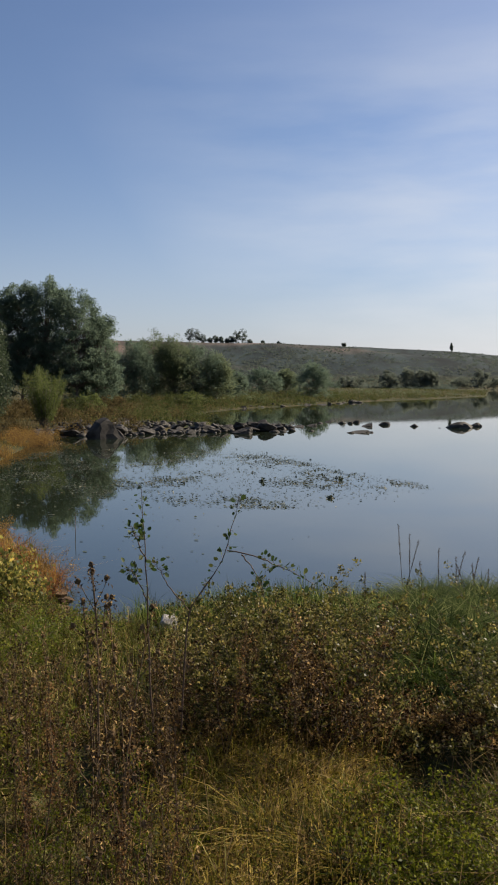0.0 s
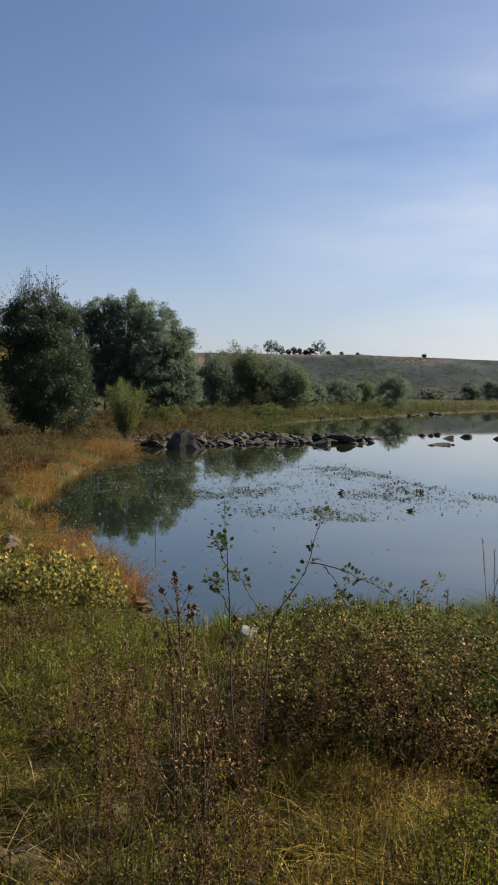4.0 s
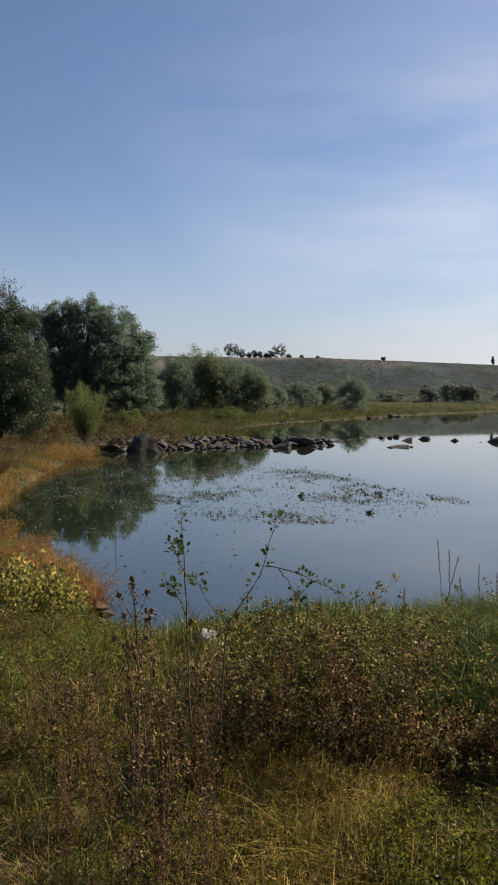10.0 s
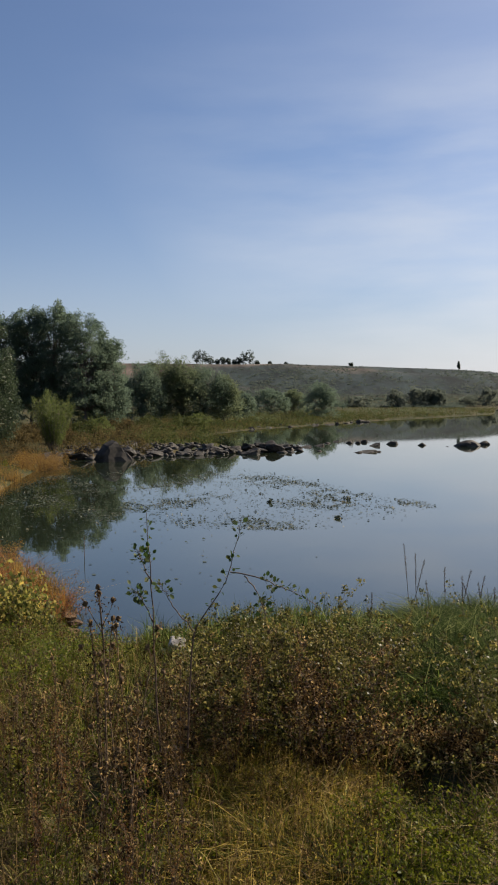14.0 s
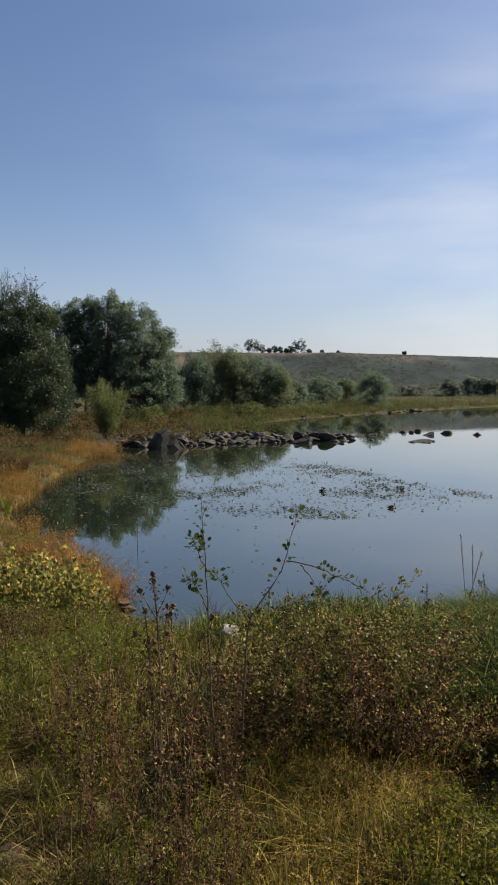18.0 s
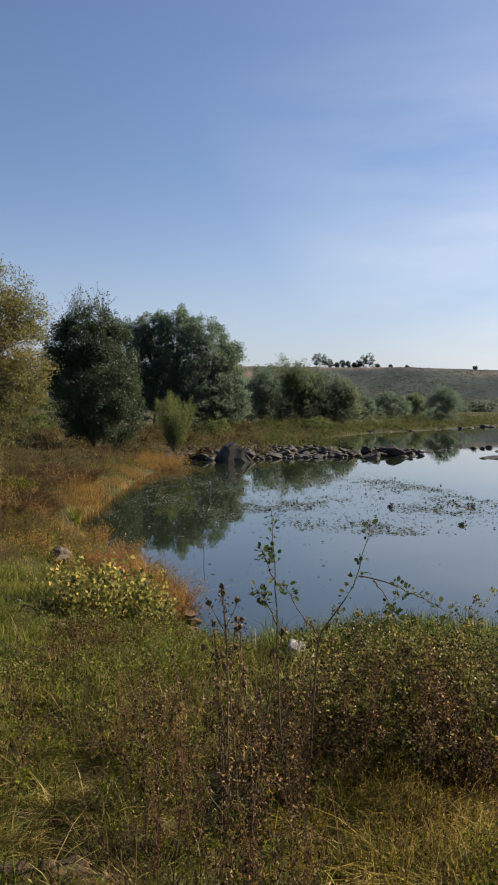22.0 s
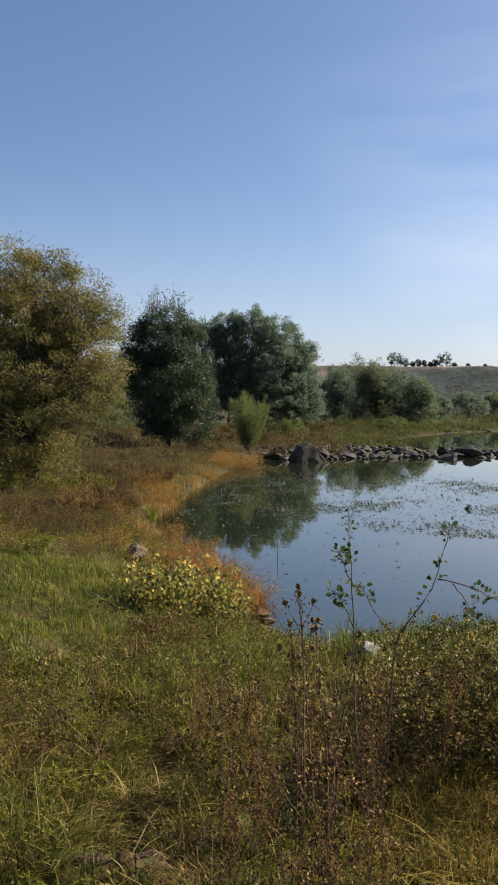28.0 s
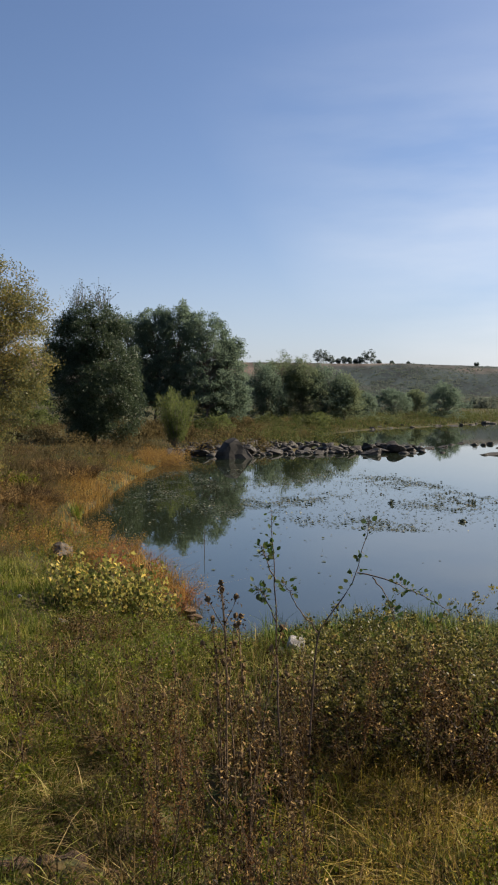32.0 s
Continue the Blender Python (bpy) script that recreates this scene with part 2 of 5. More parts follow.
M_GROUND, M_WATER = ground_material(), water_material()
M_ROCK = solid("wet_dark_granite", (0.011, 0.0105, 0.0095), (0.07, 0.061, 0.051), 1.6, 0.75, 1.0, 9, 0.25)
M_PALE = solid("pale_stone", (0.13, 0.122, 0.11), (0.34, 0.32, 0.29), 5, 0.8, 0.4, 30)
M_SOIL = solid("dry_soil", (0.05, 0.03, 0.015), (0.16, 0.1, 0.055), 6, 0.95, 0.9, 30)
M_BARK = solid("grey_bark", (0.05, 0.042, 0.035), (0.15, 0.13, 0.11), 5, 0.9, 0.8, 30)
M_TWIG = solid("brown_twig", (0.07, 0.045, 0.03), (0.18, 0.12, 0.08), 12, 0.8, 0.3, 60)
M_DEADSTEM = solid("dead_stem", (0.05, 0.032, 0.018), (0.17, 0.115, 0.065), 8, 0.9, 0.3, 60)
# Near grass and weed tones are spread wide to stand in for sun-and-shade contrast.
F_GRASS = foliage("green_grass", [(0.008, 0.013, 0.002), (0.034, 0.05, 0.005), (0.12, 0.135, 0.014), (0.56, 0.49, 0.16)], 0.55, 0.5, 2.6, 0.1)
F_LAWN = foliage("bright_lawn_grass", [(0.045, 0.072, 0.009), (0.1, 0.135, 0.016), (0.18, 0.2, 0.026), (0.36, 0.32, 0.08)], 0.55, 0.5, 0.8, 0.25)
F_DRY = foliage("dry_grass", [(0.022, 0.014, 0.005), (0.085, 0.056, 0.018), (0.24, 0.16, 0.055), (0.66, 0.5, 0.22)], 0.5, 0.55, 2.6, 0.1)
F_YGRASS = foliage("yellow_green_grass", [(0.035, 0.036, 0.004), (0.135, 0.118, 0.012), (0.32, 0.24, 0.04), (0.68, 0.5, 0.15)], 0.55, 0.55, 2.6, 0.1)
F_ORANGE = foliage("orange_marsh_grass", [(0.07, 0.045, 0.012), (0.21, 0.115, 0.026), (0.38, 0.22, 0.05), (0.5, 0.34, 0.1)], 0.4, 0.6, 0.9)
F_SEDGE = foliage("green_sedge", [(0.01, 0.022, 0.005), (0.036, 0.062, 0.01), (0.095, 0.132, 0.024), (0.38, 0.4, 0.14)], 0.58, 0.6, 1.4, 0.06)
F_BROWNLEAF = foliage("withered_leaves", [(0.018, 0.011, 0.005), (0.058, 0.036, 0.012), (0.165, 0.106, 0.033), (0.44, 0.3, 0.12)], 0.45, 0.6, 2.5, 0.1)
F_RUSTY = foliage("rusty_leaves", [(0.03, 0.014, 0.007), (0.1, 0.046, 0.018), (0.22, 0.12, 0.042), (0.38, 0.25, 0.1)], 0.45, 0.6, 2.5, 0.1)
F_WEED = foliage("curled_weed_leaves", [(0.009, 0.006, 0.003), (0.032, 0.017, 0.007), (0.115, 0.07, 0.024), (0.56, 0.38, 0.16)], 0.55, 0.5, 3.0, 0.12)
F_HEAD = foliage("withered_heads", [(0.045, 0.026, 0.014), (0.09, 0.055, 0.028), (0.15, 0.1, 0.05)], 0.2, 0.8, 40)
F_MEADOW = foliage("brown_meadow_herbs", [(0.045, 0.036, 0.016), (0.08, 0.064, 0.027), (0.125, 0.096, 0.04), (0.21, 0.155, 0.066)], 0.45, 0.7, 0.6, 0.08)
F_BUSH = foliage("bramble_leaves", [(0.014, 0.018, 0.004), (0.052, 0.056, 0.013), (0.145, 0.13, 0.03), (0.42, 0.35, 0.13)], 0.55, 0.42, 1.8, 0.2)
F_YELLOW = foliage("yellow_vine_leaves", [(0.05, 0.07, 0.016), (0.13, 0.145, 0.036), (0.34, 0.3, 0.075), (0.68, 0.5, 0.12)], 0.55, 0.5, 3.0, 0.15)
F_RED = foliage("red_orange_leaves", [(0.13, 0.045, 0.016), (0.34, 0.115, 0.034), (0.5, 0.22, 0.065)], 0.45, 0.6, 1.5)
F_HERB = foliage("green_herb_leaves", [(0.024, 0.032, 0.004), (0.08, 0.1, 0.008), (0.16, 0.17, 0.014), (0.3, 0.29, 0.045)], 0.45, 0.5, 1.8, 0.15)
F_APPLE = foliage("apple_leaves", [(0.03, 0.06, 0.015), (0.06, 0.1, 0.025), (0.12, 0.12, 0.04)], 0.35, 0.6, 3, 0.2)
F_WILLOW = foliage("olive_willow_leaves", [(0.075, 0.088, 0.036), (0.14, 0.145, 0.053), (0.21, 0.185, 0.06), (0.36, 0.25, 0.07)], 0.58, 0.45, 0.45, 0.25)
F_DARK = foliage("dark_green_leaves", [(0.028, 0.045, 0.024), (0.055, 0.08, 0.042), (0.105, 0.135, 0.07)], 0.4, 0.5, 0.5, 0.3)
# Far-shore leaf colours are lightened to stand in for haze.
F_ALDER = foliage("hazed_alder_leaves", [(0.095, 0.138, 0.102), (0.128, 0.175, 0.125), (0.155, 0.198, 0.135)], 0.72, 0.7, 0.3, 0.08)
F_SALLOW = foliage("hazed_sallow_leaves", [(0.1, 0.135, 0.08), (0.14, 0.172, 0.098), (0.175, 0.2, 0.11)], 0.72, 0.7, 0.12, 0.08)
F_LIME = foliage("light_green_leaves", [(0.075, 0.105, 0.03), (0.125, 0.155, 0.046), (0.18, 0.2, 0.07)], 0.55, 0.6, 0.6, 0.2)
# Distant and hillside leaves, likewise paled in their colour for haze.
F_FAR = foliage("hazed_far_leaves", [(0.13, 0.155, 0.125), (0.15, 0.175, 0.14), (0.17, 0.185, 0.15)], 0.72, 0.7, 0.02, 0.1)
F_SCRUB = foliage("hazed_slope_leaves", [(0.075, 0.1, 0.085), (0.1, 0.125, 0.105), (0.13, 0.14, 0.11)], 0.65, 0.8, 0.05, 0.03)
F_STRIP = foliage("far_reeds", [(0.03, 0.045, 0.014), (0.06, 0.08, 0.022), (0.1, 0.11, 0.035), (0.15, 0.135, 0.055)], 0.45, 0.7, 0.15, 0.1)
F_PAD = foliage("lily_pads", [(0.018, 0.026, 0.015), (0.036, 0.05, 0.026), (0.065, 0.08, 0.042), (0.1, 0.085, 0.045)], 0.15, 0.6, 0.6, 0.35)


# ---- mesh helpers ----
def raw_mesh(name, verts, faces, mat, smooth=False):
    """A mesh from arrays of places and of faces that all have the same number of corners."""
    verts, faces = np.asarray(verts, np.float32).reshape(-1, 3), np.asarray(faces, np.int32)
    me = bpy.data.meshes.new(name)
    n, k = faces.shape
    me.vertices.add(len(verts))
    me.vertices.foreach_set("co", verts.ravel())
    me.loops.add(n * k)
    me.loops.foreach_set("vertex_index", faces.ravel())
    me.polygons.add(n)
    me.polygons.foreach_set("loop_start", np.arange(0, n * k, k, dtype=np.int32))
    if smooth:
        me.polygons.foreach_set("use_smooth", np.ones(n, bool))
    me.update(calc_edges=True)
    me.materials.append(mat)
    return me


def join(parts):
    """Arrays of (verts, faces) laid into one pair."""
    vs, fs, at = [], [], 0
    for v, f in parts:
        vs.append(v)
        fs.append(f + at)
        at += len(v)
    return np.concatenate(vs), np.concatenate(fs)


def blades(at, height, width, turn, lean, bend, steps=3):
    """Grass blades: a bent, tapering strip for each place."""
    n = len(at)
    k = np.linspace(0, 1, steps + 1)
    ahead = np.stack([np.cos(turn), np.sin(turn)], -1)
    side = np.stack([-np.sin(turn), np.cos(turn)], -1)
    out = height[:, None] * (lean[:, None] * k + bend[:, None] * k ** 2)
    up = height[:, None] * (k - 0.42 * np.minimum(np.abs(bend), 1.6)[:, None] * k ** 3)
    half = 0.5 * width[:, None] * (1 - k) ** 0.6 + 0.0006
    v = np.zeros((n, steps + 1, 2, 3))
    for s, sign in ((0, -1), (1, 1)):
        v[:, :, s, :2] = at[:, None, :2] + out[..., None] * ahead[:, None] + sign * half[..., None] * side[:, None]
        v[:, :, s, 2] = at[:, None, 2] + up
    i = np.arange(n)[:, None] * (2 * (steps + 1)) + 2 * np.arange(steps)[None]
    f = np.stack([i, i + 1, i + 3, i + 2], -1).reshape(-1, 4)
    return v.reshape(-1, 3), f


def leaves(at, length, width, out=None, fold=0.25):
    """Leaves: a folded diamond for each place, turned at random or along out."""
    n = len(at)
    a = rng.normal(size=(n, 3)) if out is None else out + 0.35 * rng.normal(size=(n, 3))
    a /= np.linalg.norm(a, axis=1, keepdims=True) + 1e-9
    b = np.cross(a, rng.normal(size=(n, 3)))
    b /= np.linalg.norm(b, axis=1, keepdims=True) + 1e-9
    c = np.cross(a, b)
    length, width = np.broadcast_to(length, n)[:, None], np.broadcast_to(width, n)[:, None]
    v = np.stack([at, at + 0.45 * length * a + 0.5 * width * b + fold * width * c, at + length * a, at + 0.45 * length * a - 0.5 * width * b + fold * width * c], 1)
    f = np.arange(4 * n).reshape(n, 4)
    return v.reshape(-1, 3), f


def tube(points, radii, sides=6):
    """A tapering round stem along points."""
    p = np.asarray(points, float)
    t = np.gradient(p, axis=0)
    t /= np.linalg.norm(t, axis=1, keepdims=True) + 1e-9
    ref = np.where(np.abs(t[:, 2:3]) > 0.9, [[1.0, 0, 0]], [[0, 0, 1.0]])
    u = np.cross(t, ref)
    u /= np.linalg.norm(u, axis=1, keepdims=True) + 1e-9
    w = np.cross(t, u)
    ang = np.linspace(0, 2 * np.pi, sides, endpoint=False)
    r = np.broadcast_to(radii, len(p))[:, None, None]
    v = p[:, None] + r * (np.cos(ang)[None, :, None] * u[:, None] + np.sin(ang)[None, :, None] * w[:, None])
    i = np.arange(len(p) - 1)[:, None] * sides
    j = np.arange(sides)[None]
    f = np.stack([i + j, i + (j + 1) % sides, i + sides + (j + 1) % sides, i + sides + j], -1).reshape(-1, 4)
    return v.reshape(-1, 3), f


def wander(start, way, length, steps, wild, rise=0.0):
    """A crooked line from start along way."""
    p, d = [np.array(start, float)], np.array(way, float)
    d /= np.linalg.norm(d)
    for _ in range(steps):
        d = d + wild * rng.normal(size=3) + (0, 0, rise)
        d /= np.linalg.norm(d)
        p.append(p[-1] + d * length / steps)
    return np.array(p)


def part(name, me, parent, label=""):
    ob = new(name, me)
    ob.parent = parent
    if label:
        ob["label"] = label
    if name in ("foliage", "crown", "tuft", "branchwork"):
        ob["kind"] = "stuff"
    return ob


def thing(name, label, category, group="", kind="", at=(0, 0, 0)):
    ob = new(name)
    ob.location = at
    ob.empty_display_size = 0.1
    return tagged(ob, label, category, group, kind)


# ---- the lie of the land ----
SHORE = [(-3.0, 14.1), (-3.5, 15.8), (-5.2, 19.0), (-5.9, 21.0), (-8.2, 23.6), (-9.9, 26.5), (-10.4, 30.0), (-11.3, 36.0), (-12.2, 43.0),
         (-12.6, 48.0), (-13.6, 53.0), (-12.5, 57.0), (-9.0, 60.0), (-5.0, 63.0), (-2.6, 67.0), (-2.8, 76.0), (-5.0, 86.0), (-4.0, 98.0), (1.0, 112.0), (8.0, 122.0), (21.0, 146.0), (42.0, 174.0), (60.0, 200.0), (101.0, 331.0),
         (260.0, 380.0), (500.0, 400.0), (500.0, 40.0), (60.0, 14.0), (20.0, 13.0), (9.0, 14.2), (4.5, 14.6), (0.9, 14.6), (-1.4, 13.8), (-2.3, 13.3)]


def to_shore(x, y):
    """Metres to the water's edge, above nought on land."""
    x, y = np.asarray(x, float), np.asarray(y, float)
    best, inside = np.full(x.shape, 1e9), np.zeros(x.shape, bool)
    for (ax, ay), (bx, by) in zip(SHORE, SHORE[1:] + SHORE[:1]):
        dx, dy = bx - ax, by - ay
        k = np.clip(((x - ax) * dx + (y - ay) * dy) / (dx * dx + dy * dy), 0, 1)
        best = np.minimum(best, np.hypot(x - ax - k * dx, y - ay - k * dy))
        inside ^= ((ay > y) != (by > y)) & (x < ax + (y - ay) * dx / (dy if abs(dy) > 1e-9 else 1e-9))
    return np.where(inside, -best, best)


def smooth(a, b, v):
    k = np.clip((v - a) / (b - a), 0, 1)
    return k * k * (3 - 2 * k)


def ripple(x, y, s):
    return (np.sin(x * s + 1.3 * np.sin(y * s * 0.7 + 0.4)) + np.sin(y * s * 1.1 + 1.7 * np.sin(x * s * 0.6 + 2.0)) + np.sin((x + y) * s * 0.53 + 1.0)) / 3


DIPS = [(1.32, 5.15, .55, .65), (-1.0, 4.18, .3, .3), (-.5, 4.05, .22, .25), (-.2, 4.7, .2, .25), (-2.77, 7.07, .3, .35), (-3.66, 6.57, .25, .3), (-2.24, 6.07, .2, .3), (-1.85, 4.6, .3, .25), (-.79, 5.3, .3, .45), (-.83, 4.4, .2, .25), (.84, 8.66, .3, .4), (-4.8, 10.1, .35, .4), (-1.23, 5.3, .2, .25), (-2.9, 5.6, .22, .28), (-4.4, 8.3, .3, .35), (-5.6, 9.2, .3, .35), (-3.4, 9.1, .3, .4), (-6.4, 11.6, .4, .4), (-7.9, 12.6, .4, .45), (-4.1, 5.3, .2, .28), (-2.2, 8.2, .25, .35)]


def dips(x, y):
    """Small shaded hollows where little grows."""
    return sum(np.exp(-((x - dx) / wx) ** 2 - ((y - dy) / wy) ** 2) for dx, dy, wx, wy in DIPS)


CREST_SIDE = [-180, -90, -60, -30, -17.3, -14.4, -8.3, -2, 9, 20, 60, 180]   # degrees to the left of +y
CREST_UP = [0.6, 0.7, 0.9, 1.15, 1.55, 1.85, 2.15, 2.3, 2.5, 2.7, 2.2, 0.6]   # degrees above the eye


def land(x, y):
    """The ground's height."""
    x, y = np.asarray(x, float), np.asarray(y, float)
    ds, r = to_shore(x, y), np.hypot(x, y)
    side = np.degrees(np.arctan2(-x, y))
    pos = np.maximum(ds, 0)
    near = 0.22 * (1 - np.exp(-pos / 0.5)) + 0.155 * np.minimum(pos, 14.0)
    left = 0.3 * (1 - np.exp(-pos / 0.8)) + 0.03 * np.minimum(pos, 25)
    far = 0.25 * (1 - np.exp(-pos / 1.0)) + 0.01 * np.minimum(pos, 60)
    z = near + (left - near) * smooth(11, 24, y) + (far - left) * smooth(75, 95, y)
    z = z + (0.06 * ripple(x, y, 1.7) + (0.045 * ripple(x + 9, y, 4.3) + 0.045 * ripple(x, y + 4, 8.5)) * smooth(26, 10, r)) * smooth(0, 2, pos) + 0.08 * ripple(x, y, 0.35) * smooth(0, 4, pos)
    z = z - 0.14 * np.exp(-((x + 1.5) / .32) ** 2 - ((y - 4.3) / .22) ** 2) + 0.1 * np.exp(-((x + 1.55) / .26) ** 2 - ((y - 3.92) / .16) ** 2)
    z = z - 0.2 * dips(x, y)
    crest = 4.2 + 510 * np.tan(np.radians(np.interp(side, CREST_SIDE, CREST_UP)))
    hill = (crest - 1) * smooth(300, 512, r + 18 * ripple(x, y, 0.02)) + (1.5 * ripple(x, y * .5, 0.05) + 1.1 * ripple(x + 40, y * .4, 0.14)) * smooth(320, 400, r) * smooth(512, 450, r)
    z = z + hill * (pos > 0) * smooth(0, 40, pos)
    return np.where(ds > 0, z, -0.12 * np.minimum(-ds, 9.0) - 0.02)


def build_ground():
    side = np.radians(np.concatenate([np.arange(-32, 42, 0.36), np.arange(42, 328, 4.0)]))
    r = np.concatenate([[0.01, 0.4], np.geomspace(0.9, 13.8, 100), np.geomspace(14, 89, 240), np.geomspace(90, 700, 90), [900, 1300, 2000, 3200, 4500]])
    a, rr = np.meshgrid(side, r)
    x, y = -rr * np.sin(a), rr * np.cos(a)
    v = np.stack([x, y, land(x, y)], -1).reshape(-1, 3)
    n, k = len(side), len(r)
    i, j = np.arange(k - 1)[:, None] * n, np.arange(n)[None]
    f = np.stack([i + j, i + n + j, i + n + (j + 1) % n, i + (j + 1) % n], -1).reshape(-1, 4)
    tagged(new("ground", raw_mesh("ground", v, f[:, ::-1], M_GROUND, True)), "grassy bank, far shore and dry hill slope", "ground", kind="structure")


build_ground()
wv = [(x, y, 0) for y in (5, 40, 120, 450) for x in (-40, 0, 60, 600)]
wf = [(r * 4 + c, r * 4 + c + 1, r * 4 + c + 5, r * 4 + c + 4) for r in range(3) for c in range(3)]
tagged(new("water", raw_mesh("water", wv, wf, M_WATER)), "calm blue pond water mirroring the sky", "water", kind="structure")


def on_land(x, y):
    return np.stack([x, y, land(x, y)], -1)


def polar(n, side, r, power=1.0):
    """n places between two sides (degrees to the left of +y) and two distances, the nearer ones denser."""
    a = np.radians(rng.uniform(*side, n))
    k = rng.random(n)
    rr = r[0] * (r[1] / r[0]) ** k if power == 0 else (r[0] ** power + k * (r[1] ** power - r[0] ** power)) ** (1 / power)
    return -rr * np.sin(a), rr * np.cos(a)


# ---- trees ----
def crown_points(lobes, clumps, count, clump_size):
    """Leaf places in clumps over the shells of ellipsoids (x, y, z, rx, ry, rz)."""
    lobes = np.array(lobes, float)
    share = (lobes[:, 3] * lobes[:, 5]) ** 0.8
    which = rng.choice(len(lobes), clumps, p=share / share.sum())
    d = rng.normal(size=(clumps, 3))
    d /= np.linalg.norm(d, axis=1, keepdims=True)
    d *= rng.uniform(0.3, 1.0, (clumps, 1)) ** 0.3
    c = lobes[which, :3] + d * lobes[which, 3:]
    size = clump_size * rng.uniform(0.6, 1.4, clumps)
    pick = rng.integers(0, clumps, count)
    q = rng.normal(size=(count, 3))
    q *= rng.random((count, 1)) ** 0.4 / np.linalg.norm(q, axis=1, keepdims=True)
    p = c[pick] + q * 1.9 * size[pick, None] * (1, 1, 0.7)
    return p, c


def tree(name, label, x, y, lobes, leaf, mat, count, clumps, clump_size, trunk_r, category="tree", bare=0, group="", leaf_slim=0.5, bark=None, stems=1, down=0.0, limbs=0.0):
    """A trunk with limbs to its clumps, and a crown of leaves. Lobes are in metres over the foot."""
    z0 = float(land(x, y))
    ob = thing(name, label, category, group, at=(x, y, z0 - 0.05))
    p, c = crown_points(lobes, clumps, count, clump_size)
    p[:, 2] = np.maximum(p[:, 2], 0.12)
    wood = []
    mids = []
    for s in range(stems):
        foot = (0.25 * s * math.cos(s * 2.4), 0.25 * s * math.sin(s * 2.4), -0.2)
        lobe = lobes[s % len(lobes)]
        aim_at = np.array(lobe[:3]) * (0.8, 0.8, 0)
        line = wander(foot, (0, 0, 1), lobe[2] + 0.5 * lobe[5], 8, 0.05)
        line[:, :2] += np.linspace(0, 1, 9)[:, None] ** 1.5 * aim_at[:2]
        wood.append(tube(line, np.linspace(trunk_r, trunk_r * 0.15, 9) * (0.75 if stems > 1 else 1), 8))
        mids.append(line)
    ends = c[rng.permutation(len(c))[:max(10, clumps // 3)]]
    for e in ends:
        line = mids[rng.integers(len(mids))]
        k = int(np.clip(np.searchsorted(line[:, 2], e[2] * 0.55), 1, 7))
        a = line[k]
        mid = (a + e) / 2 + (0, 0, 0.12 * np.linalg.norm(e - a)) + 0.05 * np.linalg.norm(e - a) * rng.normal(size=3)
        r0 = trunk_r * 0.35 * (1 - 0.08 * k)
        wood.append(tube([a, mid, e], [r0, r0 * 0.55, r0 * 0.15], 5))
    if limbs:
        for l in lobes[2:]:
            line = mids[rng.integers(len(mids))]
            a = line[int(np.clip(np.searchsorted(line[:, 2], l[2] * 0.6), 1, 6))]
            e = np.array(l[:3]) + (0, 0, .3 * l[5])
            fine = [a + (e - a) * k + (0, 0, .25 * math.sin(3.14 * k)) + rng.normal(size=3) * .12 * (0 < k < 1) for k in np.linspace(0, 1, 6)]
            wood.append(tube(fine, np.linspace(limbs, limbs * .3, 6), 6))
    for _ in range(bare):
        l = lobes[0]
        a = np.array(l[:3]) + (rng.uniform(-.62, .5) * l[3], rng.uniform(-.5, .5) * l[4], rng.uniform(.75, .95) * l[5])
        line = wander(a, (rng.normal() * .25, rng.normal() * .25, 1), l[5] * rng.uniform(0.3, .9), 4, 0.16)
        wood.append(tube(line, np.linspace(.02, .006, 5), 4))
        p = np.concatenate([p, line[rng.integers(1, 5, 7)] + rng.normal(size=(7, 3)) * .1])
    part("trunk", raw_mesh("trunk", *join(wood), bark or M_BARK, True), ob)
    out = None if not down else np.tile((0, 0, -down), (len(p), 1)) + rng.normal(size=(len(p), 3)) * 0.6
    size = leaf * rng.uniform(0.6, 1.35, len(p))
    part("crown", raw_mesh("crown", *leaves(p, size, size * leaf_slim, out), mat), ob)
    return ob


def at_side(side, dist):
    a = math.radians(side)
    return -dist * math.sin(a), dist * math.cos(a)


def turned_lobes(side, lobes):
    """Lobes given across and along the line of sight, turned into the plan."""
    c, q = math.cos(math.radians(side)), math.sin(math.radians(side))
    return [(u * c - v * q, u * q + v * c, z, ru, rv, rz) for u, v, z, ru, rv, rz in lobes]


def tiers(h, w, low=.22):
    """Flat boughs in tiers round a mast, wide below the middle and plumed at the top."""
    out = [(0, 0, h * .45, w * .95, w * .95, h * .36), (0, 0, h * .2, w * .9, w * .9, h * .18)]
    for n, k in enumerate(np.linspace(low, .86, 11)):
        wide = w * (1.0 if k < .6 else 1.0 - 1.3 * (k - .6))
        for j in range(5):
            a = 1.256 * j + 2.4 * n + rng.uniform(-.3, .3)
            r = wide * rng.uniform(.6, .85)
            out.append((r * math.cos(a), r * math.sin(a), h * (k + rng.uniform(-.02, .02)), wide * rng.uniform(.3, .42), wide * rng.uniform(.3, .42), h * rng.uniform(.025, .04)))
    for _ in range(16):
        a, r = rng.uniform(0, 6.283), w * .8 * math.sqrt(rng.random())
        out.append((r * math.cos(a), r * math.sin(a), h * (.9 - .22 * (r / w) ** 2 + rng.uniform(-.03, .03)), w * .15, w * .15, h * .075))
    return out


